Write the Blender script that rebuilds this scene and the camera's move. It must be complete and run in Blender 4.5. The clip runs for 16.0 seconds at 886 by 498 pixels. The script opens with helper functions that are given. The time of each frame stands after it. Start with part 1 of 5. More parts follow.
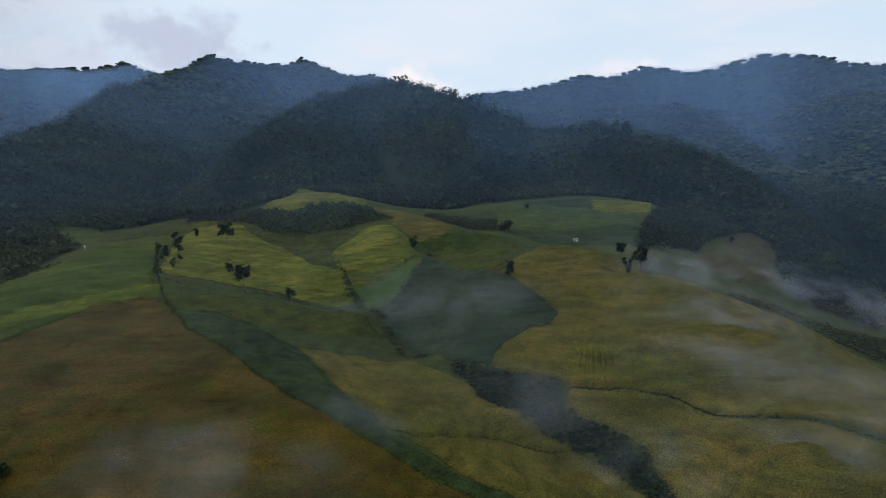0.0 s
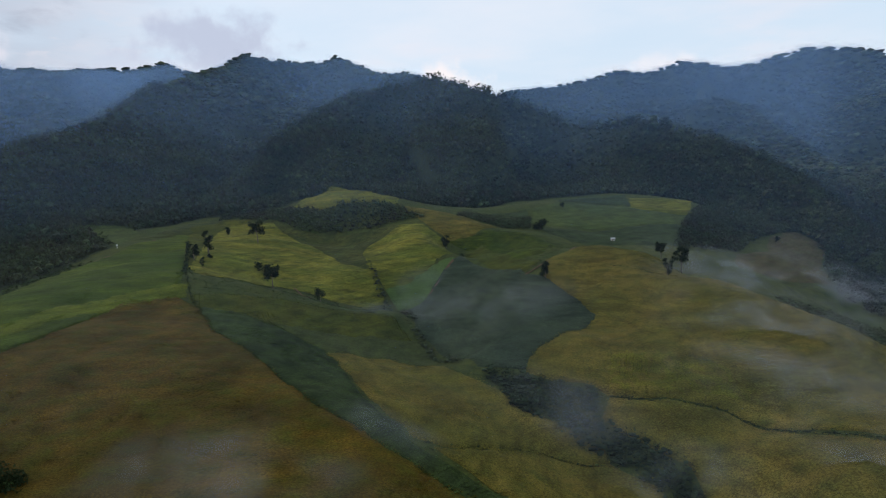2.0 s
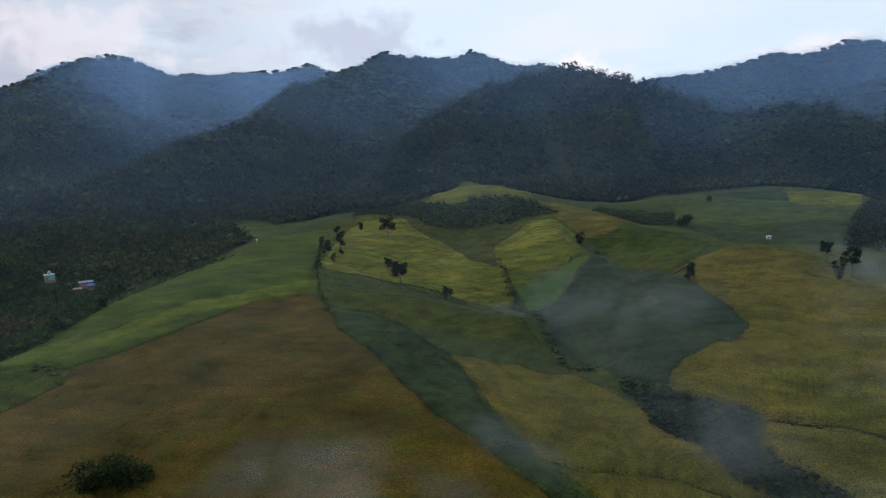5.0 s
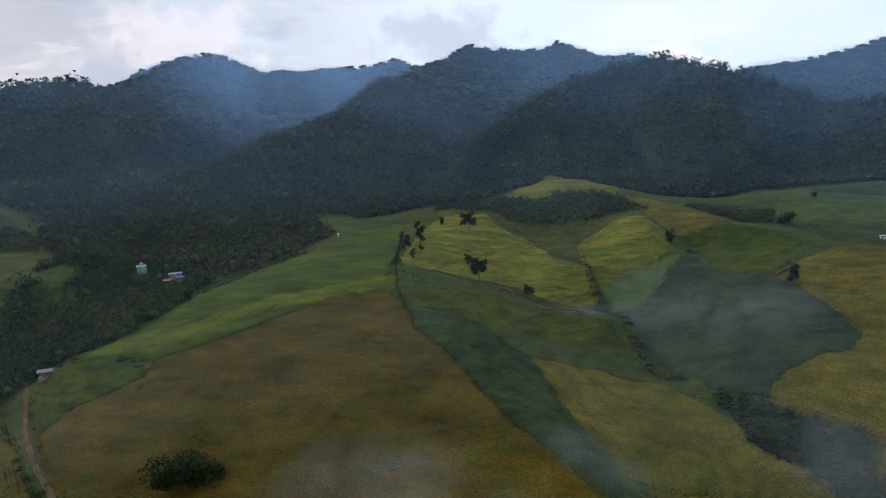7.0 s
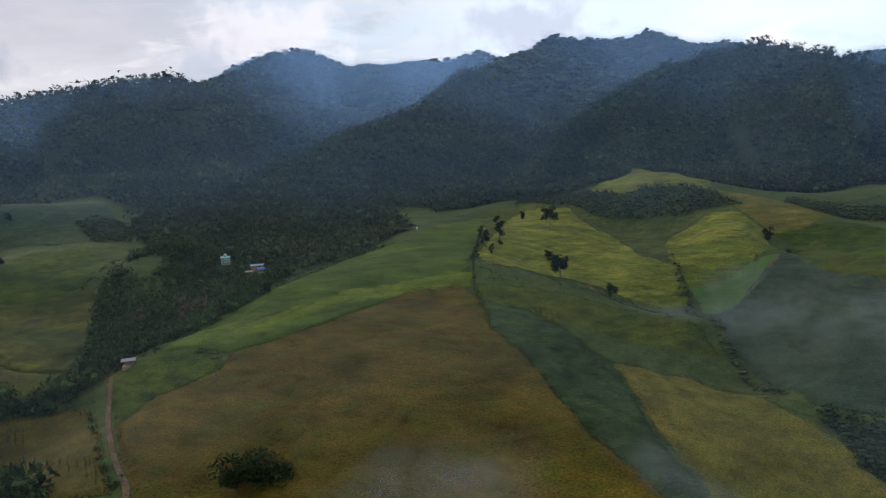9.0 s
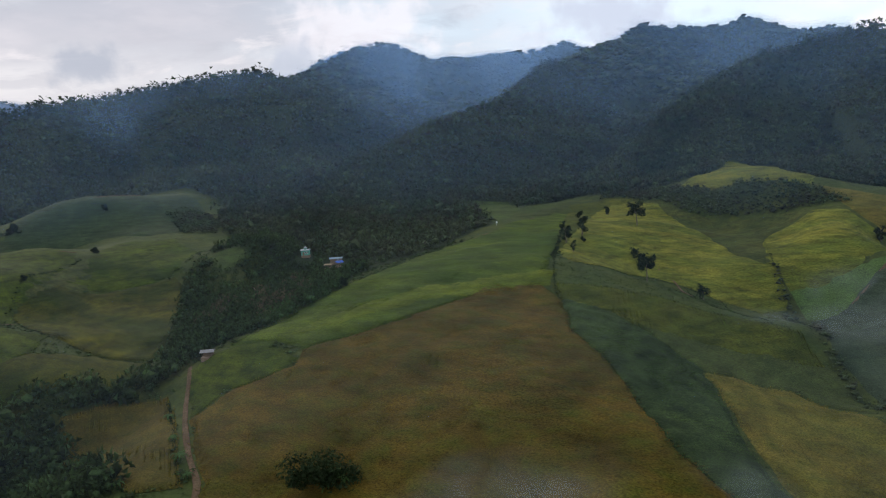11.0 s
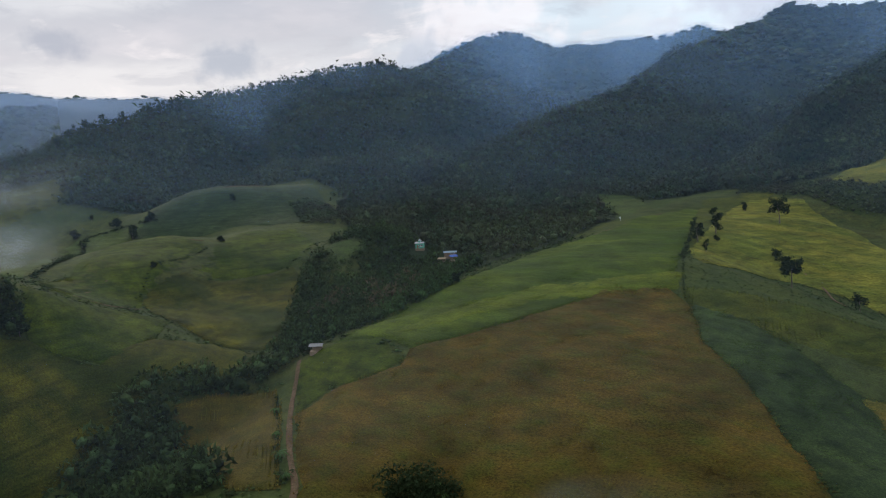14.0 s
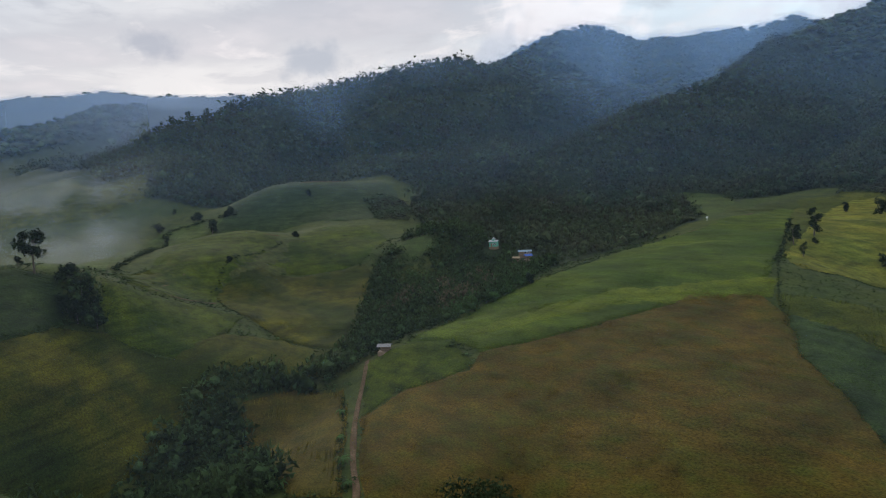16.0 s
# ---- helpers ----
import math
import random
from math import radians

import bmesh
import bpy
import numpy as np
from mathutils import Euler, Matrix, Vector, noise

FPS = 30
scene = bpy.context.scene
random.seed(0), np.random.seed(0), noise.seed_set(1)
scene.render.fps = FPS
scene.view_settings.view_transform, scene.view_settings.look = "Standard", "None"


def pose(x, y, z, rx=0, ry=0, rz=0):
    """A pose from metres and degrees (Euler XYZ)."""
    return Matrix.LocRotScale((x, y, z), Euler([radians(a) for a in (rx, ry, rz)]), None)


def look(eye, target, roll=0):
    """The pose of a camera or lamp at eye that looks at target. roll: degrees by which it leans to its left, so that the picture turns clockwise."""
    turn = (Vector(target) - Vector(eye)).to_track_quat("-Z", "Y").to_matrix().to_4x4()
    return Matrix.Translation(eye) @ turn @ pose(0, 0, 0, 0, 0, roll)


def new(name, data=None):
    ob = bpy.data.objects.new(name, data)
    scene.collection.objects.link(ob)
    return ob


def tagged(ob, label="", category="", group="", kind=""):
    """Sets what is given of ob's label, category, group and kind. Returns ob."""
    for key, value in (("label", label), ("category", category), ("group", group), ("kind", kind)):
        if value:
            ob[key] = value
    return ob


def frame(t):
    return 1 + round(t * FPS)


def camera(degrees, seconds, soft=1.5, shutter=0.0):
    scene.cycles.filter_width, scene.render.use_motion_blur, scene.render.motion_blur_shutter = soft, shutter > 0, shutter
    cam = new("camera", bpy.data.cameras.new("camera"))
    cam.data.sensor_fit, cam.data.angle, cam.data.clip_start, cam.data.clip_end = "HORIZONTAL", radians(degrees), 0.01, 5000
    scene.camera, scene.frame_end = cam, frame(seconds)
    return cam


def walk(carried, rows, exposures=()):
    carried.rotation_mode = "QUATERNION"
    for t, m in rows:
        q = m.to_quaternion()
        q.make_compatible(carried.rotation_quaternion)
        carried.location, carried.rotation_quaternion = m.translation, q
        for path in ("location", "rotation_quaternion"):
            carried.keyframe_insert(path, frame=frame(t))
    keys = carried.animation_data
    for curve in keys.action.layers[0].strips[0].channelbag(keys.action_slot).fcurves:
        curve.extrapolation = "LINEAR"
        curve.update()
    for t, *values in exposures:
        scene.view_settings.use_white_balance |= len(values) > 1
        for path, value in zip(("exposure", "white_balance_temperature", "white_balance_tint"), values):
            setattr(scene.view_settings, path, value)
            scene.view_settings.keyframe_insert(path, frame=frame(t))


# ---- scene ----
cam = camera(64.58, 16.0, soft=1.1)
ROWS = [
    (0, 0, 0, 100, 84.05, 3.439, -0.358),
    (0.5, 0.26, 2.6, 100.04, 84.056, 3.451, 0.087),
    (1, 0.44, 5.26, 99.97, 84.059, 3.504, 0.734),
    (1.5, 0.68, 8.14, 99.98, 84.042, 3.528, 1.568),
    (2, 0.7, 10.9, 100.06, 84.023, 3.583, 2.385),
    (2.5, 0.75, 13.72, 99.9, 84.058, 3.606, 3.241),
    (3, 0.79, 16.5, 100.03, 84.088, 3.721, 4.935),
    (3.5, 0.92, 19.16, 100.03, 84.161, 3.842, 7.185),
    (4, 1.01, 21.95, 100.06, 84.214, 3.983, 9.423),
    (6.5, -0, 34.87, 100.56, 84.257, 4.191, 18.503),
    (7, -0.36, 37.39, 100.61, 84.246, 4.171, 20.207),
    (7.5, -0.6, 39.84, 100.71, 84.211, 4.184, 21.897),
    (8, -1.2, 42.23, 100.74, 84.175, 4.152, 23.555),
    (8.5, -1.78, 44.81, 100.9, 84.126, 4.124, 25.262),
    (9, -2.32, 47, 101.06, 84.11, 4.078, 26.963),
    (11.5, -6.94, 58.58, 101.28, 83.974, 3.898, 35.35),
    (12, -8.12, 60.85, 101.48, 83.916, 3.846, 37.003),
    (12.5, -9.13, 62.87, 101.54, 83.905, 3.808, 38.634),
    (13, -10.41, 65.23, 101.56, 83.918, 3.786, 40.293),
    (13.5, -11.82, 67.46, 101.56, 83.931, 3.717, 41.916),
    (14, -12.96, 69.51, 101.61, 83.968, 3.686, 43.566),
    (14.5, -14.67, 71.72, 101.52, 84.012, 3.661, 45.167),
    (15, -16.27, 73.55, 101.46, 84.049, 3.572, 46.777),
    (15.5, -17.75, 75.69, 101.58, 84.032, 3.539, 48.436),
    (16, -19.39, 77.6, 101.68, 84.045, 3.449, 49.837),
]
walk(cam, [(t, pose(x, y, z, rx, ry, rz)) for t, x, y, z, rx, ry, rz in ROWS],
     [(0.0, 0.0, 6080, 16), (4.0, 0.06, 6100, 16), (9.0, 0.31, 6190, 15), (16.0, 0.3, 6350, 12)])


# ---- sky, weak sun behind thin cloud ----
SUN_AZ, SUN_EL = 68.0, 16.0      # degrees to the left of ahead, and above the horizon
world = bpy.data.worlds.new("morning_sky")
scene.world = world
world.use_nodes = True
wn, wl = world.node_tree.nodes, world.node_tree.links
wn.clear()


def wnode(kind, **values):
    n = wn.new(kind)
    for key, v in values.items():
        n.inputs[key].default_value = v
    return n


def wmath(op, a, b=0.0, clamp=False):
    n = wn.new("ShaderNodeMath")
    n.operation, n.use_clamp = op, clamp
    for k, v in enumerate((a, b)):
        if isinstance(v, (int, float)):
            n.inputs[k].default_value = v
        else:
            wl.new(v, n.inputs[k])
    return n.outputs[0]


def wmix(fac, a, b):
    n = wn.new("ShaderNodeMix")
    n.data_type = "RGBA"
    for k, v in ((0, fac), (6, a), (7, b)):
        if isinstance(v, (int, float, tuple)):
            n.inputs[k].default_value = v
        else:
            wl.new(v, n.inputs[k])
    return n.outputs[2]


def wdot(vec, d):
    n = wn.new("ShaderNodeVectorMath")
    n.operation = "DOT_PRODUCT"
    wl.new(vec, n.inputs[0])
    n.inputs[1].default_value = Vector(d).normalized()
    return n.outputs["Value"]


def wstep(v, lo, hi):
    n = wn.new("ShaderNodeMapRange")
    n.interpolation_type = "SMOOTHSTEP"
    wl.new(v, n.inputs[0])
    n.inputs[1].default_value, n.inputs[2].default_value = lo, hi
    return n.outputs[0]


wc = wn.new("ShaderNodeTexCoord").outputs["Generated"]
wsky = wn.new("ShaderNodeTexSky")
wsky.sky_type, wsky.sun_disc = "NISHITA", False
wsky.sun_elevation, wsky.sun_rotation = radians(SUN_EL), radians(-SUN_AZ)
wsky.air_density, wsky.dust_density = 1.0, 1.5
wsep = wn.new("ShaderNodeSeparateXYZ")
wl.new(wc, wsep.inputs[0])
up = wmath("MAXIMUM", wsep.outputs["Z"], 0.0)
flat = wmath("ADD", up, 0.12)
wcomb = wn.new("ShaderNodeCombineXYZ")
wl.new(wmath("DIVIDE", wsep.outputs["X"], flat), wcomb.inputs[0])
wl.new(wmath("DIVIDE", wsep.outputs["Y"], flat), wcomb.inputs[1])
wtorn = wnode("ShaderNodeTexNoise", Scale=2.6, Detail=8.0, Roughness=0.6, Distortion=0.5)
wl.new(wcomb.outputs[0], wtorn.inputs["Vector"])
wbroad = wnode("ShaderNodeTexNoise", Scale=0.55, Detail=6.0, Roughness=0.55)
wfine = wnode("ShaderNodeTexNoise", Scale=1.1, Detail=7.0, Roughness=0.5)
wl.new(wcomb.outputs[0], wbroad.inputs["Vector"])
wl.new(wcomb.outputs[0], wfine.inputs["Vector"])
west = wstep(wdot(wc, (-0.95, 0.2, 0.15)), 0.5, 0.97)
# a thin bright veil over the whole sky, then a thicker grey bank in the west, with paler breaks in it
veil = wmix(wstep(wbroad.outputs[0], 0.35, 0.65), (7.3, 8.7, 9.3, 1), (8.7, 9.3, 9.4, 1))
colour = wmix(0.86, wsky.outputs[0], veil)
colour = wmix(wmath("MULTIPLY", west, 0.8), colour, (4.4, 4.7, 5.2, 1))
bank = wmath("MULTIPLY", west, wstep(wfine.outputs[0], 0.38, 0.6))
colour = wmix(wmath("MULTIPLY", bank, 0.8), colour, (3.6, 3.9, 4.45, 1))
torn = wmath("MULTIPLY", wstep(wdot(wc, (-0.9, 0.45, 0.15)), 0.72, 0.95), wstep(wtorn.outputs[0], 0.5, 0.66))
colour = wmix(wmath("MULTIPLY", torn, 0.6), colour, (3.7, 4.0, 4.5, 1))
gleam = wmath("MULTIPLY", wstep(wdot(wc, (-0.9, 0.45, 0.15)), 0.6, 0.95), wstep(wmath("SUBTRACT", 1.0, wtorn.outputs[0]), 0.55, 0.7))
colour = wmix(wmath("MULTIPLY", gleam, 0.6), colour, (7.8, 7.5, 7.4, 1))
glow = wmath("MULTIPLY", wstep(wdot(wc, (-0.9, 0.42, 0.1)), 0.86, 0.99), wmath("SUBTRACT", 1.0, wstep(up, 0.1, 0.3)))
colour = wmix(wmath("MULTIPLY", glow, 0.4), colour, (8.6, 7.9, 7.3, 1))
pink = wmath("MULTIPLY", wstep(wfine.outputs[0], 0.5, 0.7), wmath("SUBTRACT", 1.0, wstep(up, 0.15, 0.35)))
colour = wmix(wmath("MULTIPLY", pink, 0.35), colour, (8.8, 8.1, 7.9, 1))
puff = wnode("ShaderNodeTexNoise", Scale=26.0, Detail=4.0)
wl.new(wc, puff.inputs["Vector"])


def cloud(colour, d, size, tone, fac, flat_by=2.2):
    """One small cloud in the direction d, with a ragged edge."""
    dx = wdot(wc, (d[1], -d[0], 0))
    dz = wmath("MULTIPLY", wmath("SUBTRACT", wsep.outputs["Z"], d[2] / math.sqrt(d[0] ** 2 + d[1] ** 2 + d[2] ** 2)), flat_by)
    r = wmath("SQRT", wmath("ADD", wmath("MULTIPLY", dx, dx), wmath("MULTIPLY", dz, dz)))
    r = wmath("ADD", wmath("DIVIDE", r, size), wmath("MULTIPLY", wmath("SUBTRACT", puff.outputs[0], 0.5), 2.0))
    ahead = wstep(wdot(wc, d), 0.9, 0.95)
    m = wmath("MULTIPLY", wmath("MULTIPLY", wmath("SUBTRACT", 1.0, wstep(r, 0.35, 1.1)), ahead), fac)
    return wmix(m, colour, tone)


colour = cloud(colour, (-0.03, 0.98, 0.125), 0.055, (9.9, 9.3, 8.6, 1), 0.95, 1.4)
colour = cloud(colour, (-0.33, 0.94, 0.19), 0.10, (5.5, 6.0, 6.8, 1), 0.95)
colour = cloud(colour, (-0.64, 0.767, 0.20), 0.13, (9.0, 8.5, 8.4, 1), 0.55)
colour = cloud(colour, (-0.40, 0.90, 0.15), 0.09, (6.3, 6.7, 7.3, 1), 0.5)
colour = cloud(colour, (0.255, 0.96, 0.12), 0.05, (9.3, 9.0, 8.6, 1), 0.6, 1.6)
colour = cloud(colour, (-0.70, 0.70, 0.155), 0.055, (4.8, 5.2, 5.8, 1), 0.8, 1.3)
colour = cloud(colour, (-0.845, 0.50, 0.165), 0.06, (4.0, 4.3, 4.8, 1), 0.8)
colour = cloud(colour, (-0.95, 0.32, 0.19), 0.05, (3.9, 4.1, 4.6, 1), 0.8)
wbg = wn.new("ShaderNodeBackground")
wbg.inputs["Strength"].default_value = 0.1
wl.new(colour, wbg.inputs["Color"])
wl.new(wbg.outputs[0], wn.new("ShaderNodeOutputWorld").inputs[0])

sun = new("sun", bpy.data.lights.new("sun", "SUN"))
sun.data.energy, sun.data.angle, sun.data.color = 1.45, radians(14), (1.0, 0.9, 0.76)
sun.matrix_world = look((0, 0, 500), (500 * math.sin(radians(SUN_AZ)) * math.cos(radians(30)), -500 * math.cos(radians(SUN_AZ)) * math.cos(radians(30)), 500 - 500 * math.sin(radians(30))))

# ---- crest, edge and valley lines of the land: (x, y, height) ----
LINES = {}
LINES["main_hill_crest"] = [(-176, 570, 67), (-165, 480, 63), (-163, 412, 59), (-147, 350, 58), (-131, 310, 49), (-105, 273, 44), (-75, 240, 39), (-52, 214, 34.5), (-14, 197, 25), (10, 160, 16)]
LINES["main_hill_west_edge"] = [(-259, 633, 73.3), (-236, 463, 65.2), (-241, 377, 55.1), (-238, 322, 52.3), (-231, 251, 42.3), (-227, 224, 40)]
LINES["west_slope"] = [(-206, 231, 42), (-190, 260, 47), (-170, 320, 54), (-140, 230, 41), (-127, 177, 27), (-150, 200, 33), (-175, 190, 31), (-90, 190, 31), (-60, 150, 26)]
LINES["track"] = [(-238, 219, 34), (-215, 200, 30), (-205, 199, 31), (-185, 178, 28), (-171, 169, 27), (-158, 150, 25), (-140, 110, 22)]
LINES["strip"] = [(-217, 195, 30), (-200, 168, 25), (-190, 140, 22)]
LINES["brook"] = [(-300, 320, 46), (-262, 240, 34), (-236, 194, 25), (-236, 160, 18), (-215, 110, 12), (-190, 60, 10)]
LINES["village_valley"] = [(-285, 300, 46), (-287, 322, 47), (-290, 362, 49), (-310, 345, 53), (-285, 420, 57), (-270, 480, 66), (-240, 560, 72), (-215, 640, 78)]
LINES["clearing_spur_foot"] = [(-288, 497, 68), (-302, 532, 70), (-330, 430, 68), (-340, 380, 62)]
LINES["east_flank"] = [(-102, 368, 45), (-114, 403, 42), (-86, 393, 35), (-58, 269, 34), (-56, 330, 33), (-36, 410, 22), (-37, 372, 25), (-25, 240, 27), (-15, 300, 20)]
LINES["gully"] = [(-16, 342, 26.2), (-8, 291, 26), (18, 262, 22), (10, 233, 19), (39, 222, 8), (60, 200, 5), (90, 150, 0)]
LINES["hollow"] = [(-43, 352, 35.9), (-65, 432, 45.3), (-74, 472, 50.1), (-75, 520, 57), (-110, 540, 55)]
LINES["bowl"] = [(-138, 500, 60.9), (-116, 505, 54.9), (-163, 577, 76.1)]
LINES["lobe"] = [(-51, 516, 66.6), (-53, 449, 49.5), (-14, 478, 44), (-17, 449, 49), (-32, 477, 60.4), (-24, 457, 54.3), (-50, 420, 31)]
LINES["middle_crest"] = [(-64, 576, 86.4), (-27, 559, 73.4), (8, 524, 61.7), (17, 529, 58), (31, 497, 58.1), (55, 424, 53.6), (42, 410, 51.8), (25, 416, 48.7), (54, 401, 55)]
LINES["knob"] = [(-147, 592, 81.4), (-114, 599, 91.1), (-80, 594, 88.2), (-62, 597, 81.8), (-99, 561, 77.7)]
LINES["east_hill_crest"] = [(54, 401, 55), (69, 397, 55.5), (95, 385, 49.4), (121, 359, 37), (140, 337, 27.5), (157, 315, 23.6), (176, 277, 11.1)]
LINES["east_hill_west"] = [(35, 360, 42), (51, 321, 31), (56, 303, 28), (37, 290, 31.9), (18, 268, 25), (19, 338, 36), (4, 385, 41), (44, 354, 40.4)]
LINES["east_hill_face"] = [(84, 343, 45), (95, 362, 42), (101, 283, 31), (76, 299, 35), (107, 258, 23.8), (134, 231, 17.6)]
LINES["east_terrace"] = [(87, 231, 14), (40, 242, 20), (76, 230, 19.4), (98, 215, 17.8), (124, 194, 16.7), (52, 213, 12.2), (79, 192, 12.3), (101, 173, 14.2)]
LINES["east_valley"] = [(128, 500, 40.6), (155, 470, 30.5), (198, 473, 15.8), (233, 453, -5.8), (272, 427, -17.4), (166, 399, 15.9), (224, 352, -2.7), (69, 513, 49.1)]
LINES["far_fields"] = [(43, 537, 57.3), (48, 592, 63), (174, 633, 56), (144, 684, 70.6), (200, 670, 62.2), (231, 700, 50), (235, 576, 33), (260, 573, 25), (182, 503, 28.7), (241, 498, 13.5), (98, 559, 50), (60, 616, 70.3), (-11, 679, 66.4)]
LINES["forest_foot"] = [(-259, 714, 73.8), (-177, 739, 91.2), (-45, 718, 79.8), (62, 757, 72.1), (248, 717, 51.7), (320, 640, 19.7), (338, 530, -19.1)]
LINES["spur_hollow"] = [(-282, 688, 77.4), (-283, 753, 86), (-300, 850, 96), (-315, 960, 108), (-340, 1150, 140), (-370, 1350, 180), (-429, 1683, 274.9)]
LINES["west_ravine"] = [(-339, 348, 68.5), (-425, 455, 80), (-490, 600, 98), (-570, 760, 120), (-660, 960, 150), (-780, 1250, 205), (-900, 1600, 270), (-1154, 2391, 449.2)]
LINES["west_forest_foot"] = [(-688, 247, 96.8), (-609, 270, 98.1), (-583, 283, 91.4), (-471, 408, 89.1), (-413, 384, 71.4)]
LINES["green_hill_far"] = [(-535, 295, 85.8), (-535, 309, 93.5), (-530, 331, 100.8), (-522, 357, 103.2), (-508, 391, 101.5), (-490, 417, 98.1), (-479, 341, 83), (-453, 363, 77)]
LINES["green_hill_near"] = [(-436, 214, 67.8), (-441, 232, 70.7), (-448, 268, 73.1), (-436, 315, 72.3), (-422, 347, 71.9), (-380, 344, 62.5), (-331, 288, 44), (-348, 204, 50), (-373, 234, 62)]
LINES["west_field"] = [(-312, 212, 43), (-277, 211, 36), (-320, 245, 37.2), (-367, 246, 50.2), (-368, 289, 53.9), (-289, 216, 34.9)]
LINES["front_west_hill"] = [(-326, 117, 76.8), (-319, 127, 74), (-312, 146, 69.6), (-318, 169, 60), (-324, 193, 51), (-298, 133, 62), (-275, 113, 58.5), (-252, 172, 35), (-243, 120, 34), (-247, 103, 48.3), (-287, 144, 50.7), (-203, 96, 38.1)]
LINES["misty_valley"] = [(-532, 156, 61.2), (-526, 188, 59.4), (-537, 227, 63.9), (-547, 264, 76.4), (-580, 225, 73.1), (-610, 178, 79.1)]
LINES["misty_hill"] = [(-692, 179, 105.3), (-683, 224, 111.9), (-668, 281, 116.3)]
LINES["far_left_floor"] = [(-905, 236, 136), (-1294, 311, 204.4), (-1172, 396, 206.4)]
LINES["east_ravine"] = [(250, 1180, 105), (350, 1050, 70), (430, 900, 10), (500, 760, -50), (150, 1500, 170)]
LINES["behind"] = [(0, -150, 10), (-150, -100, 10), (150, -100, -10), (-300, -20, 20), (300, 50, 0), (-600, -100, 30), (600, -100, 0), (0, -700, 20), (-900, 100, 60), (900, 400, 30), (700, 700, 60), (-1500, -500, 80), (1500, -500, 40), (-2500, 300, 200), (2500, 1500, 300)]
LINES["behind_green_hill"] = [(-560, 330, 80), (-545, 400, 82), (-470, 290, 62), (-500, 250, 64)]
LINES["behind_east_hill"] = [(75, 428, 36), (108, 412, 26), (135, 388, 13), (160, 350, 2)]
LINES["north_valley"] = [(1800, 1300, 60), (1300, 1650, 110), (900, 1950, 160), (600, 2100, 200), (300, 2180, 215), (100, 2160, 215), (-40, 2120, 215)]
LINES["far_valleys"] = [(-1250, 900, 230), (-1400, 1400, 300), (-1600, 2200, 380), (-2200, 3000, 420), (-900, 2600, 330), (-1200, 3200, 380), (-400, 2900, 260), (300, 3000, 240), (1000, 3200, 260), (0, 1400, 150), (250, 1700, 150), (150, 2000, 190), (800, 2200, 190), (850, 1700, 100), (1000, 1100, 40), (1700, 2600, 150), (-1100, 400, 140), (-1300, 200, 160), (-2400, 700, 220), (-2600, 1500, 260), (-4300, 900, 300), (-4000, 2400, 300), (-2000, 4500, 400), (800, 4500, 250), (-1000, 650, 190)]

# ---- mountain ridges: steepness of the flanks, crest line ----
RIDGES = {}
RIDGES["spur"] = (0.75, [(-366, 384, 56.6), (-381, 437, 72.2), (-396, 501, 99.8), (-405, 545, 120.2), (-408, 600, 136.1), (-413, 657, 152.4), (-414, 727, 161.9), (-425, 813, 179.1), (-440, 907, 206.4), (-465, 1051, 253.8), (-483, 1185, 279.5), (-495, 1341, 317.2), (-538, 1602, 369.0), (-562, 1837, 438.0), (-529, 1878, 429.0), (-492, 1909, 428.1), (-449, 1950, 427.9), (-403, 1991, 439.3), (-365, 2009, 448.4), (-320, 2077, 433.8), (-281, 2174, 419.7), (-194, 2334, 435.7), (-39, 2492, 414.7)])
RIDGES["spur_shoulder"] = (0.6, [(-674, 1189, 215.7), (-674, 1270, 243.8), (-670, 1363, 278.2), (-660, 1456, 311.5), (-632, 1556, 351.0)])
RIDGES["centre_hill"] = (0.75, [(-244, 662, 89.3), (-237, 696, 101.9), (-226, 757, 120.1), (-211, 823, 150.5), (-188, 880, 179.9), (-154, 937, 208.4), (-128, 972, 217.5), (-91, 996, 226.7), (-44, 1029, 237.7), (11, 1030, 223.4), (58, 1018, 198.5), (103, 995, 176.2), (134, 971, 155.4), (169, 930, 147.4), (211, 890, 148.6), (246, 861, 136.8), (271, 832, 123.5), (297, 796, 105.5), (316, 751, 82.3), (322, 699, 61.3), (320, 639, 44.0), (310, 583, 31.7), (300, 531, 18.8)])
RIDGES["west_mountain"] = (0.5, [(-689, 196, 110.2), (-717, 234, 122.5), (-750, 278, 138.9), (-769, 311, 150.5), (-785, 347, 169.0), (-803, 379, 178.3), (-826, 429, 192.9), (-848, 500, 210.1), (-861, 540, 220.1), (-864, 612, 229.8), (-867, 663, 243.2), (-859, 708, 255.4), (-840, 757, 265.6), (-822, 792, 269.0), (-851, 872, 264.3), (-889, 948, 282.5)])
RIDGES["west_spur"] = (0.5, [(-822, 792, 267.5), (-713, 726, 197.3), (-641, 643, 151.5), (-587, 552, 117.5), (-554, 498, 103.4)])
RIDGES["west_peak"] = (0.6, [(-857, 855, 263.5), (-923, 959, 283.3), (-973, 1050, 306.7), (-1016, 1174, 345.7), (-1075, 1295, 382.1), (-1127, 1408, 420.5), (-1116, 1468, 433.5), (-1084, 1493, 429.6), (-1050, 1493, 400.7), (-1015, 1542, 382.5), (-1033, 1662, 407.8), (-1082, 1843, 431.0), (-1171, 2138, 485.8), (-1233, 2445, 528.9)])
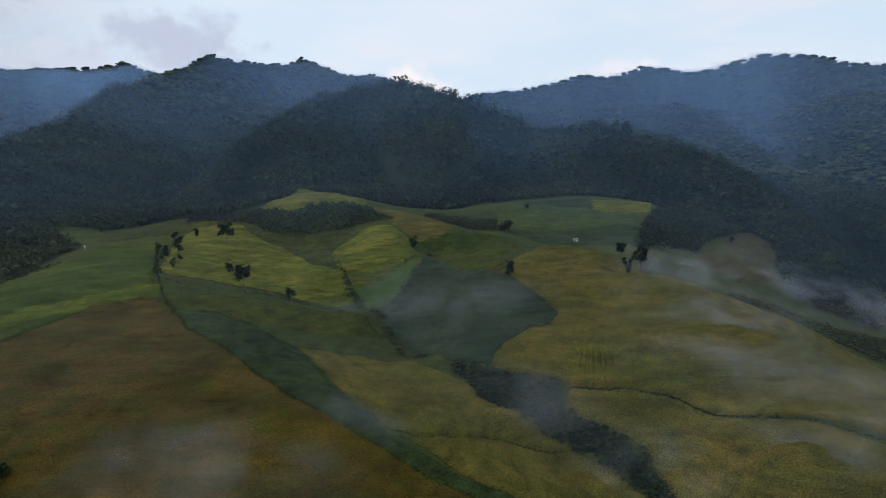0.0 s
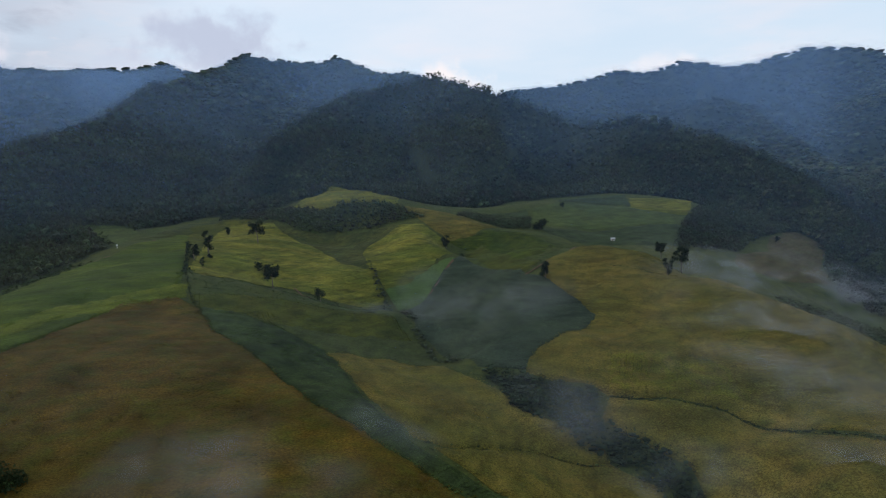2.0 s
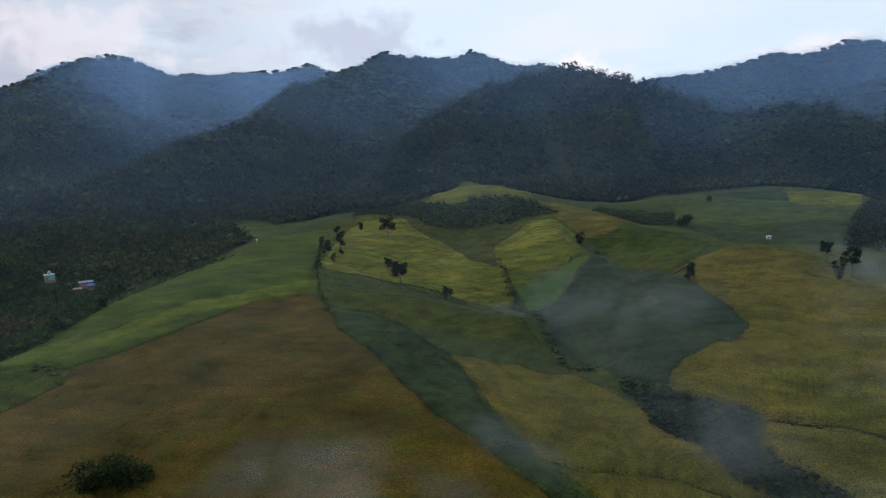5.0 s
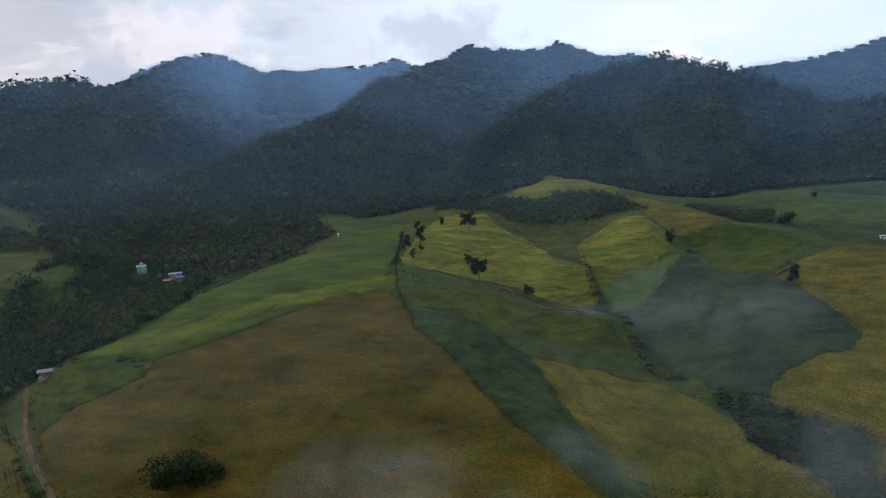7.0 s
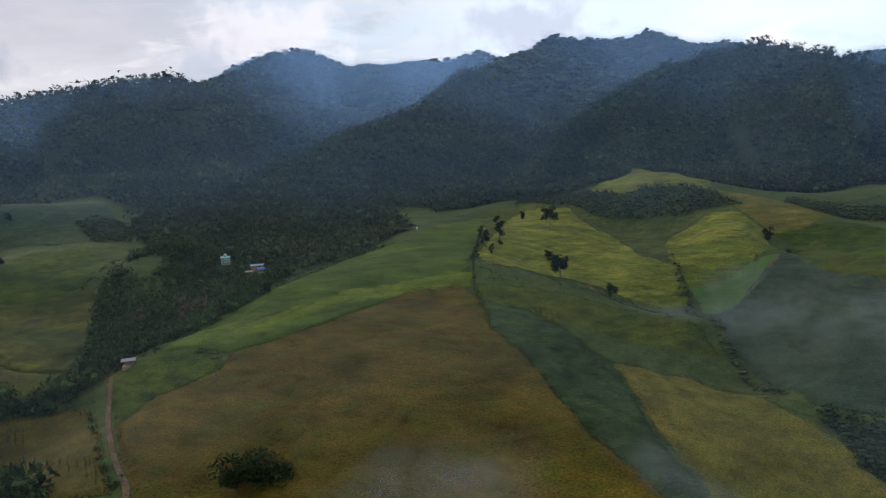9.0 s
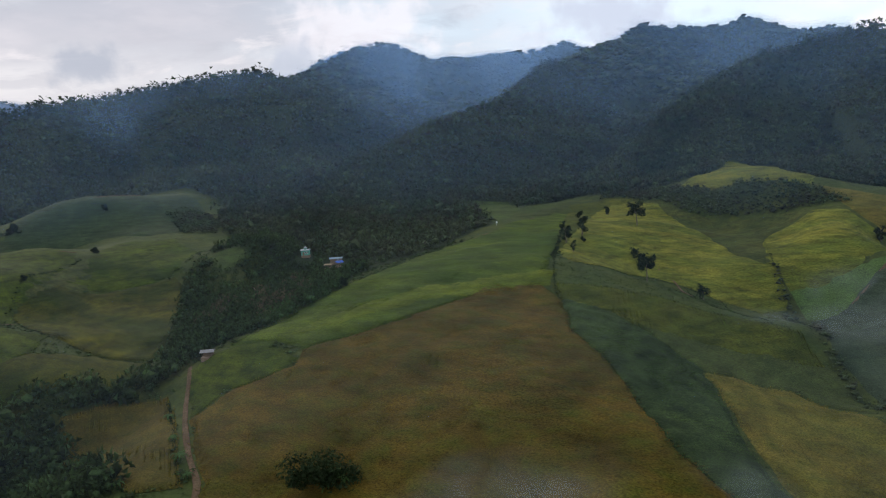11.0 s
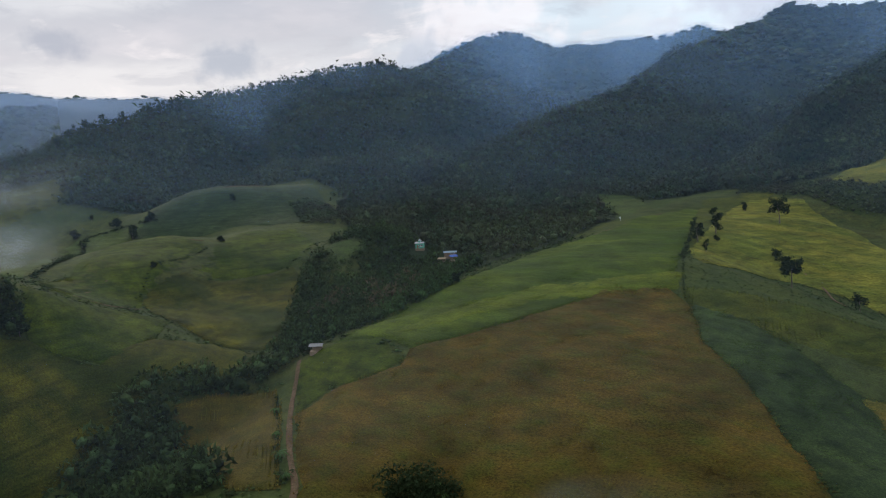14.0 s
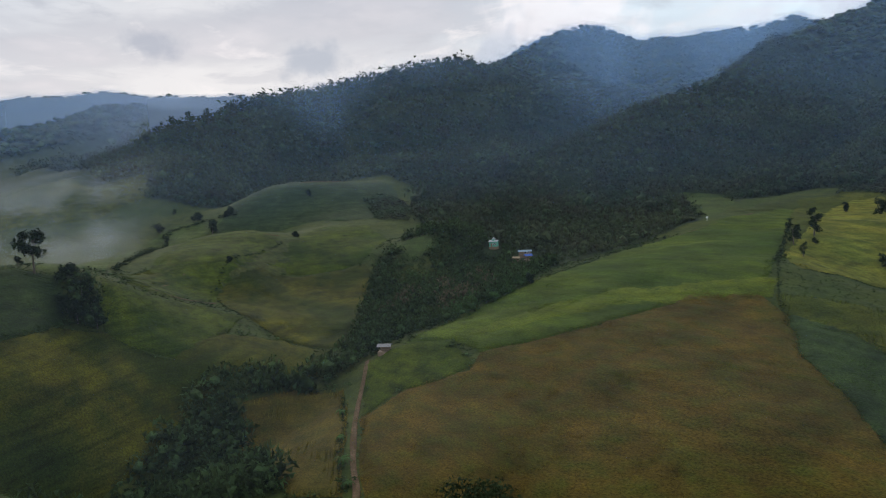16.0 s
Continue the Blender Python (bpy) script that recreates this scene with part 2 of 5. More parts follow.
RIDGES["west_peak_spur"] = (0.6, [(-1007, 1155, 335.3), (-906, 1124, 298.3), (-813, 1083, 254.5), (-730, 1033, 210.9), (-656, 963, 169.7)])
RIDGES["far_dome"] = (0.6, [(-1916, 3440, 711.5), (-1803, 3557, 728.5), (-1697, 3665, 748.9), (-1614, 3757, 786.7), (-1528, 3793, 754.6), (-1364, 3803, 712.4), (-1173, 3814, 664.4)])
RIDGES["far_left"] = (0.5, [(-1515, 198, 221.3), (-1642, 318, 242.7), (-1722, 436, 265.9), (-1761, 491, 285.2), (-1790, 539, 307.1), (-1787, 624, 313.6), (-1773, 697, 295.9), (-1787, 774, 307.0), (-1807, 856, 296.2), (-1810, 968, 276.6)])
RIDGES["far_left_back"] = (0.55, [(-3511, 314, 493.8), (-3530, 608, 521.8), (-3561, 722, 554.7), (-3540, 829, 549.9), (-3563, 951, 568.6), (-3584, 1069, 592.8), (-3554, 1172, 560.2), (-3459, 1299, 557.0), (-3368, 1400, 543.0), (-3317, 1521, 553.3), (-3274, 1617, 547.7), (-3203, 1758, 509.7), (-3066, 1995, 456.7)])
RIDGES["north_east"] = (0.5, [(57, 2249, 325.0), (124, 2317, 351.7), (178, 2413, 371.1), (301, 2482, 375.9), (386, 2521, 393.2), (542, 2594, 425.7), (631, 2625, 416.7), (700, 2649, 432.4), (793, 2675, 455.6), (926, 2695, 427.9), (1020, 2661, 427.7), (1110, 2625, 445.4), (1197, 2587, 462.1), (1279, 2468, 433.3), (1291, 2315, 388.5), (1282, 2146, 350.2), (1287, 2026, 332.6), (1320, 1822, 284.4), (1370, 1592, 199.8)])
RIDGES["east_mid"] = (0.55, [(474, 1994, 195.9), (516, 1911, 213.4), (550, 1819, 234.0), (593, 1752, 241.5), (612, 1671, 216.1), (621, 1593, 188.0), (621, 1474, 143.1), (611, 1348, 104.0), (589, 1215, 67.4), (553, 1087, 40.4)])
RIDGES["east_near"] = (0.55, [(1057, 1457, 163.2), (925, 1366, 135.6), (805, 1266, 109.4), (668, 1150, 78.6), (565, 1036, 52.2), (494, 938, 32.8)])

# ---- outlines of the fields on the plan ----
FIELDS = {}
FIELDS["brown_hill"] = ("dry", [(-137, 321), (-156, 314), (-166.3, 263.8), (-176.4, 249.3), (-187.8, 231.2), (-182.7, 221.8), (-196.7, 206.7), (-197.8, 189.7), (-189.4, 185.3), (-176.5, 176.2), (-165.7, 169.1), (-156.5, 164), (-135, 130), (-110, 95), (-40, 100), (15, 150), (2.8, 171.7), (-1.4, 173.9), (-16.3, 183.2), (-32.9, 194.9), (-48.6, 209.6), (-66.8, 233.6), (-82.5, 254.9), (-105.3, 278.7), (-125, 313)])
FIELDS["green_slope"] = ("green", [(-159, 381), (-138, 323), (-157, 316), (-167.6, 265.5), (-177.7, 250.9), (-188.9, 232.3), (-207.2, 235.7), (-223.1, 227.8), (-224.6, 245.1), (-234.2, 275.1), (-231, 306), (-240, 383), (-230, 451), (-225, 531), (-217, 531), (-177, 428)])
FIELDS["west_patch"] = ("deep", [(-199.6, 192), (-230.9, 215.1), (-225.3, 223.6), (-207.8, 233.5), (-186.2, 224), (-189.3, 215), (-202, 206.1)])
FIELDS["maize_strip"] = ("maize", [(-242.6, 173.2), (-242.8, 190.6), (-227.3, 201), (-208.3, 189.4), (-183.7, 172.7), (-162.6, 159.1), (-172.4, 151.8), (-179.8, 154.6), (-230.8, 165.1)])
FIELDS["bean_strip"] = ("bean", [(-123, 314), (-100, 313), (-63.7, 285.1), (-39.5, 228.8), (-20.2, 195.8), (-1.2, 182.7), (14.1, 177.4), (20, 165), (8, 160), (3.6, 172.7), (-15.6, 183.9), (-32.1, 195.4), (-47.8, 210.3), (-66.1, 234.6), (-81.9, 256.1), (-105, 281)])
FIELDS["slope_rows"] = ("olive", [(-132, 325), (-97, 343), (-75, 344), (-42, 343), (-32, 326), (-66, 314), (-86, 307), (-114, 303)])
FIELDS["grey_flank"] = ("fallow", [(-98, 313), (-71, 322), (-41, 326), (-24, 323), (-11.8, 281.1), (-33.4, 299.9), (-61.7, 286.6)])
FIELDS["gold_mid"] = ("gold", [(-60.4, 282.5), (-37.8, 296.2), (-8.2, 268), (6.5, 252.4), (10, 242.4), (36.8, 225.2), (37.5, 221.2), (17.5, 219.1), (-12.4, 202.3), (-18.9, 201.4), (-29.1, 219.1), (-38.8, 237.2)])
FIELDS["gold_low"] = ("gold", [(-13.5, 198.3), (17.2, 216.7), (37.4, 218.9), (47, 206.2), (52.3, 194.3), (53, 191.2), (40, 165), (15.2, 178.7), (1.9, 185)])
FIELDS["tea_bowl"] = ("tea", [(-10, 454), (11, 410), (25, 375), (34, 367), (47, 339), (51, 322), (42, 307), (19.7, 282), (14.9, 274.3), (0.9, 274.5), (-13, 311), (-28, 339), (-42, 408), (-30, 418), (-19, 435)])
FIELDS["young_rice"] = ("young", [(-15, 449), (-30, 420), (-45, 410), (-54, 424), (-34, 434)])
FIELDS["yellow_lobe"] = ("gold2", [(-77, 486), (-55, 518), (-38, 511), (-26, 496), (-15, 458), (-34, 435), (-54, 425), (-65, 436)])
FIELDS["yellow_slope"] = ("gold2", [(-202, 554), (-201, 581), (-184, 584), (-152, 551), (-134, 530), (-82, 447), (-66, 432), (-58, 422), (-57, 411), (-65, 400), (-81, 400), (-115, 409), (-140, 362), (-157, 388)])
FIELDS["bowl_floor"] = ("fallow2", [(-177, 577), (-138, 550), (-60, 525), (-78, 490), (-66, 435), (-82, 451), (-133, 530), (-152, 551)])
FIELDS["knob_top"] = ("gold2", [(-149, 591), (-147, 738), (-105, 731), (-62, 575), (-58, 559), (-101, 573), (-124, 572)])
FIELDS["crest_gold"] = ("gold", [(-57, 558), (-18, 551), (15, 525), (-9, 500), (-18, 498), (-33, 514)])
FIELDS["crest_green"] = ("deep", [(-17, 494), (16, 515), (58, 460), (36, 419), (25, 418), (7, 493), (-7, 490)])
FIELDS["crest_olive"] = ("olive", [(-7, 485), (6, 490), (25, 414), (37, 402), (26, 380), (12, 413)])
FIELDS["east_hill"] = ("gold", [(39, 395), (66, 396), (93, 388), (120, 362), (138, 338), (159, 309), (170.6, 268.2), (176, 250), (140, 192), (128.2, 201.4), (100.9, 221.3), (79, 238.3), (43.1, 246.8), (40.4, 254.4), (16.9, 271.4), (21.5, 283.2), (42, 306), (52, 325), (48, 343), (36, 369)])
FIELDS["east_low"] = ("gold", [(42.9, 243.9), (77.8, 234.6), (97.7, 214.3), (122.8, 192.8), (105, 150), (70, 160), (63.4, 188.6), (59.9, 211.3), (40.1, 237.3)])
FIELDS["far_light"] = ("young2", [(44, 548), (52, 603), (76, 625), (134, 631), (180, 622), (169, 591), (100, 566)])
FIELDS["far_bright"] = ("gold2", [(145, 662), (201, 672), (187, 629), (138, 632)])
FIELDS["far_dark"] = ("bean2", [(77, 659), (143, 677), (136, 638), (78, 638)])
FIELDS["far_beans"] = ("bean2", [(46, 531), (170, 588), (142, 512), (89, 507), (67, 495)])
FIELDS["far_east"] = ("dry2", [(240, 585), (280, 632), (285, 597), (243, 521), (238, 490), (202, 483), (176, 488), (187, 515), (216, 534)])
FIELDS["far_slope"] = ("olive", [(128, 520), (144, 514), (161, 474), (146, 444), (128, 455)])
FIELDS["west_dark_hill"] = ("bean2", [(-532.2, 299.2), (-534, 310), (-627, 379), (-510, 350), (-497, 383), (-487, 415), (-427, 386), (-436, 356), (-460, 329), (-495.4, 289.3), (-512.5, 271.2), (-522.7, 280.2)])
FIELDS["west_green"] = ("deep", [(-407.2, 276.4), (-432, 312), (-420, 343), (-382, 336), (-359.7, 299.3), (-370, 275.2), (-378, 248.4)])
FIELDS["west_yellow"] = ("olive2", [(-373.8, 243.6), (-367.9, 273.8), (-356.1, 298.8), (-344.3, 293.1), (-303.3, 259.7), (-270, 224.4), (-289.8, 211.2), (-316.7, 206.2), (-347, 207.3), (-356.2, 214.3)])
FIELDS["west_back"] = ("deep", [(-322.3, 158.2), (-410.3, 204.9), (-505.2, 272.3), (-409.6, 275.1), (-376.2, 242.6), (-354.1, 210.5), (-344.9, 202.9), (-321.1, 169.6)])
FIELDS["front_beans"] = ("bean", [(-325.4, 117.1), (-315, 133.6), (-293.4, 130.2), (-288.5, 126.8), (-272.3, 107.9), (-300, 90), (-330, 100)])
FIELDS["front_green"] = ("deep", [(-315, 150), (-320.9, 191.5), (-313.5, 203.5), (-289, 185.3), (-269.7, 163.2), (-288.4, 142.6), (-295.7, 144.1)])
FIELDS["front_mixed"] = ("olive2", [(-269.6, 107.4), (-285, 126), (-287.2, 141.9), (-270.6, 157.5), (-286.9, 185.5), (-285.7, 209), (-265.5, 220.6), (-247.4, 202.6), (-258, 178.9), (-245, 147.3), (-234, 131.5), (-215, 95), (-235, 70), (-285, 85)])
FIELDS["clearing"] = ("young2", [(-306, 543), (-308, 559), (-286, 575), (-258, 534), (-243, 476), (-284, 524)])
FIELDS["misty_green"] = ("young2", [(-550.7, 258.6), (-523.7, 287.4), (-511.2, 274.1), (-515.3, 240.2), (-534.4, 230.2)])
FIELDS["misty_low"] = ("young2", [(-326.1, 130.3), (-510.4, 197.7), (-531.2, 225.3), (-376.8, 164.6), (-315.1, 131.7)])
FIELDS["misty_slope"] = ("olive", [(-642.5, 163.7), (-682.3, 223.9), (-673.9, 280.2), (-615.8, 267.6), (-605.6, 224.2), (-614.3, 179.4), (-619.3, 158.9)])
FIELDS["house_green"] = ("young2", [(-355, 315), (-358, 334), (-335, 337), (-328, 331), (-339, 321)])
FIELDS["far_left_dark"] = ("bean2", [(-8, 573), (44, 602), (41, 552), (21, 535)])
FIELDS["ridge_end"] = ("fallow", [(-243, 501), (-236, 574), (-211, 602), (-208, 584), (-220, 537)])
FIELDS["hill_top_left"] = ("olive", [(-228, 566), (-210, 600), (-188, 591), (-205, 562), (-162, 403), (-159, 386), (-189, 461)])
FIELDS["west_brown"] = ("fallow2", [(-379.6, 234.3), (-415.1, 272.5), (-418.8, 293.5), (-384.5, 271.2), (-365.5, 242.1), (-355, 224.5), (-348.1, 210.4), (-352.9, 209.4)])
FIELDS["west_slope_low"] = ("olive", [(-360.8, 168.4), (-378, 188.4), (-414.6, 222), (-383.6, 213.8), (-350.6, 181), (-321.2, 166.8)])
FIELDS["east_rows"] = ("rice_rows", [(46.3, 274.3), (69.1, 274.9), (93, 259.8), (90.8, 243.2), (66.6, 243), (43.6, 249.5)])
FIELDS["green_band"] = ("lime", [(-202.9, 238.1), (-187.1, 260.6), (-171.8, 286.2), (-152, 309), (-135, 324), (-139, 340), (-161, 326), (-186, 307), (-201.5, 278.2), (-208.6, 251.5)])

# ---- outlines of woods and scrub ----
WOODS = {}
WOODS["village_woods"] = [(-379, 386), (-321, 367), (-274, 373), (-239, 310), (-236.9, 277.6), (-229.7, 249.3), (-231.1, 227.9), (-237.8, 219.9), (-238.2, 197.1), (-243.4, 173.6), (-231.9, 165.7), (-180.3, 154.4), (-173.7, 150.2), (-205, 110), (-225, 100), (-225.5, 130), (-233.9, 132.2), (-244.7, 147.1), (-257.4, 179), (-246.6, 202.2), (-250.1, 214.3), (-301, 258.8), (-343.4, 293.6), (-361, 327)]
WOODS["gully_scrub"] = [(-1.4, 272.7), (16.2, 268.3), (39.6, 250.2), (39.3, 237.9), (58.9, 211), (61.8, 188.6), (60, 165), (53.6, 192.3), (38.1, 220.5), (10.4, 243.3), (7, 253.4)]
WOODS["knob_scrub"] = [(-123, 571), (-101, 572), (-58, 557), (-34, 525), (-60, 528), (-97, 542), (-139, 551), (-166, 571), (-203, 601), (-215, 593), (-219, 619), (-149, 587)]
WOODS["east_valley_woods"] = [(173, 423), (220, 440), (266, 418), (178.5, 280.6), (167, 314), (172, 396)]
WOODS["hill_thicket"] = [(-472, 377), (-470, 402), (-435, 400), (-407, 370), (-427, 360)]
WOODS["mid_hedge"] = [(-67, 444), (-61, 431), (-50, 409), (-28, 336), (-8.3, 280.7), (-13.2, 285.5), (-31, 332), (-55, 406), (-63, 426)]
WOODS["west_corner_woods"] = [(-316, 136.1), (-313.9, 146.8), (-289, 141.4), (-286.5, 128)]
WOODS["far_woods"] = [(182, 618), (241, 696), (249, 603), (189, 522), (144, 514)]
WOODS["crest_trees"] = [(-9, 580), (46, 573), (41, 528), (21, 532), (-13, 545)]
WOODS["banana_grove"] = [(-243.1, 278.3), (-245.5, 296.5), (-242, 313), (-232, 306), (-231.6, 276.5), (-229.1, 254.7), (-237.3, 259.3)]
WOODS["east_woods"] = [(295, 604), (342, 663), (524, 826), (281, 442), (259, 458), (238, 476), (240, 491), (251, 526)]
WOODS["clearing_woods"] = [(226, 651), (289, 651), (319, 639), (292, 605), (284, 640), (246, 597)]
FOREST_FOOT = [(-1500, 60), (-900, 90), (-700, 230), (-620, 255), (-565, 292), (-520, 430), (-470, 425), (-415, 380), (-345, 352), (-305, 318), (-268, 335), (-252, 400), (-247, 470), (-264, 560), (-240, 622), (-205, 612), (-165, 605), (-140, 635), (-60, 612), (-20, 640), (40, 690), (144, 700), (245, 690), (275, 560), (330, 500), (500, 400), (1500, 500)]

# ---- single trees: x, y, height, crown width, habit ----
SINGLE_TREES = [
    (-165, 413, 10.1, 5.8, "dense"),
    (-166, 438, 14.4, 7.6, "dense"),
    (-189, 540, 6.5, 4.6, "dense"),
    (-148, 482, 14.7, 9.8, "sparse"),
    (-153, 395, 6.9, 3.1, "broad"),
    (-159, 423, 3.3, 2.9, "broad"),
    (-130, 422, 5.7, 6.5, "broad"),
    (-107, 370, 11.9, 8.8, "sparse"),
    (-85, 381, 7.0, 6.4, "broad"),
    (-20, 486, 7.9, 5.5, "dense"),
    (-9, 476, 3.9, 4.6, "broad"),
    (35, 367, 8.4, 5.4, "dense"),
    (93, 355, 9.0, 4.8, "dense"),
    (129, 456, 16.2, 9.3, "sparse"),
    (122, 477, 10.4, 6.4, "sparse"),
    (48, 526, 6.8, 9.4, "dense"),
    (75, 609, 5.0, 4.0, "broad"),
    (234, 565, 5.9, 4.5, "broad"),
    (-318, 127, 16.2, 9.8, "sparse"),
    (-331, 124, 3.6, 3.1, "broad"),
    (-311, 135, 5.8, 7.2, "dense"),
    (-313, 138, 5.3, 4.9, "dense"),
    (-303, 139, 7.1, 6.6, "dense"),
    (-296, 140, 6.9, 6.9, "dense"),
    (-291, 134, 7.2, 8.2, "dense"),
    (-296, 132, 6.0, 6.4, "dense"),
    (-290, 140, 5.4, 6.8, "dense"),
    (-525, 244, 6.9, 4.3, "broad"),
    (-543, 275, 5.4, 8.1, "dense"),
    (-521, 291, 6.2, 7.9, "dense"),
    (-549, 249, 6.3, 7.2, "dense"),
    (-508, 272, 9.3, 8.5, "dense"),
    (-567, 267, 4.7, 3.7, "broad"),
    (-418, 290, 3.3, 4.4, "dense"),
    (-373, 226, 3.1, 3.1, "dense"),
    (-494, 343, 5.3, 4.4, "dense"),
    (-231, 303, 5.1, 4.0, "dense"),
    (-128, 177, 7.3, 16.5, "bush"),
]

# ---- hedges: gap, width, height, line; the track; footpaths: width, line ----
HEDGES = [(2, 2.4, 1.6, [(68, 366), (81, 362), (93, 355), (110, 362), (119, 347), (133, 319)]),
    (1.2, 1.3, 0.9, [(-157, 380), (-134, 329), (-124, 311), (-103.4, 276.4), (-82.1, 253.5), (-65.8, 233.4), (-47.6, 209), (-32, 194.4)]),
    (1.2, 1.8, 1, [(43, 246.2), (59.6, 239.8), (78.5, 236.8), (99.3, 217.7), (124.7, 195.9)]),
    (3.4, 1.3, 0.9, [(-136, 452), (-119, 423), (-102, 408), (-88, 396)]),
    (1.5, 1.6, 1, [(-81, 502), (-64, 436), (-56, 419), (-50, 407)]),
    (1.8, 2.6, 1.8, [(-350.3, 206), (-369, 220.4), (-386, 242.5), (-407.6, 274.8)]),
    (1.5, 1.6, 0.9, [(-345.7, 206.8), (-307.9, 204.7), (-286.3, 211.9), (-266.9, 222)]),
    (1.3, 1.5, 1, [(-17.2, 199.1), (-0.7, 208.9), (17.4, 218.3), (37.2, 220)]),
    (1.8, 2.6, 2, [(-152, 365), (-165, 402), (-178, 436), (-197, 483)]),
    (2.2, 4, 3, [(-375.8, 169.2), (-427.8, 201.3), (-543, 253.6), (-533.6, 276), (-516.3, 295.3)]),
    (1.4, 1.6, 0.9, [(-272.3, 107.9), (-286.3, 126.3), (-288.3, 141.7), (-271.2, 157.7)]),
    (1.4, 1.5, 0.9, [(-138, 358), (-115, 406), (-81, 397), (-54, 349), (-41, 330)]),
    (1.5, 2, 1.4, [(-224.6, 199.3), (-198.3, 183.4), (-174.3, 166.9), (-161.7, 159.8)]),
    (4, 1.5, 1.2, [(-206, 566), (-144, 491), (-123, 487), (-102, 479)])]
TRACK = [(-234, 216.8), (-225.1, 209.6), (-218.5, 203.6), (-211.1, 197.2), (-199.6, 188.5), (-184.4, 177.9), (-170.7, 169), (-158.5, 162.3), (-146, 150), (-138, 138)]
FOOTPATHS = [(1, [(-508.5, 260.1), (-428.8, 261.5), (-420, 278.8)]),
    (1.2, [(-513, 347), (-510, 363), (-503, 379)]),
    (1, [(-330.7, 172), (-326.8, 186.1), (-340, 203.5)]),
    (1, [(-349.4, 181.7), (-374.5, 205.6)]),
    (1.2, [(25, 375), (38, 389), (53, 397), (84, 481)]),
    (1.6, [(-14, 446), (-21, 430), (-29, 420)]),
    (1, [(-119, 421), (-105, 407), (-88, 374)]),
    (0.9, [(-230, 505), (-224, 465), (-228, 452), (-233, 426)])]

# ---- buildings: kind, x, y, turn ----
BUILDINGS = [("green", -314, 362, 30), ("long", -297, 370, 40), ("blue", -290, 365, 60), ("brown", -294, 360, 20), ("hut", -227.9, 220.8, 40), ("white", 99, 519, 0), ("post", -236, 462, 30)]
YARDS = [(-314, 362, 5), (-297, 370, 6), (-290, 365, 5), (-294, 360, 4), (-227.9, 220.8, 5), (99, 519, 2), (-236, 462, 2)]
BANANAS = [(-188.8, 176.7), (-174.5, 168.5), (-210, 189.9), (-163.5, 162.8), (-190.1, 154.8), (-178.8, 152.3), (-226.5, 131.9), (-189.6, 148.4), (-226.5, 144.9), (-131.7, 178), (-127.5, 180.9), (-125.3, 175.3), (-122.7, 178.4)]

# ---- tinted sheets that paint distance haze: distance, density; walls: line, density; wisps of mist: x, y, lift, half length, half width, turn, density ----
HAZE_SHEETS = [(170, 0.024), (500, 0.06), (850, 0.1), (1400, 0.12)]
HAZE_TINT_WALLS = [("centre_hill", 0.15), ("spur", 0.29), ("west_mountain", 0.45), ("west_peak_spur", 0.2), ("spur_shoulder", 0.14), ("west_peak", 0.4), ("east_mid", 0.14), ("far_left", 0.4), ("north_valley", 0.1)]
WISPS = [
    (-4, 355, 5, 59, 18, 0, 0.36),
    (16, 330, 7, 40, 16, 10, 0.25),
    (-54, 349, 3, 19, 10, 10, 0.5),
    (-34, 425, 3, 22, 13, 20, 0.4),
    (26, 241, 4, 35, 18, -35, 0.36),
    (57, 199, 5, 30, 18, -40, 0.36),
    (115, 292, 5, 57, 21, -20, 0.52),
    (103, 254, 4, 49, 16, -10, 0.43),
    (260, 460, 9, 122, 39, -30, 0.66),
    (156, 463, 6, 68, 31, -30, 0.58),
    (-77, 180, 4, 35, 18, 15, 0.36),
    (-52, 164, 4, 30, 16, 0, 0.29),
    (98, 190, 4, 49, 16, -15, 0.4),
    (-27, 200, 3, 22, 10, -30, 0.4),
    (139, 239, 4, 46, 18, -20, 0.4),
    (-567, 201, 10, 70, 30, 30, 0.6),
    (130, 215, 6, 60, 24, -15, 0.34),
    (-60, 150, 5, 50, 20, 10, 0.26),
    (120, 330, 6, 60, 20, -35, 0.4),
]

# ---- materials ----
def nodes_of(name):
    m = bpy.data.materials.new(name)
    m.use_nodes = True
    t = m.node_tree
    t.nodes.clear()
    return m, t.nodes, t.links


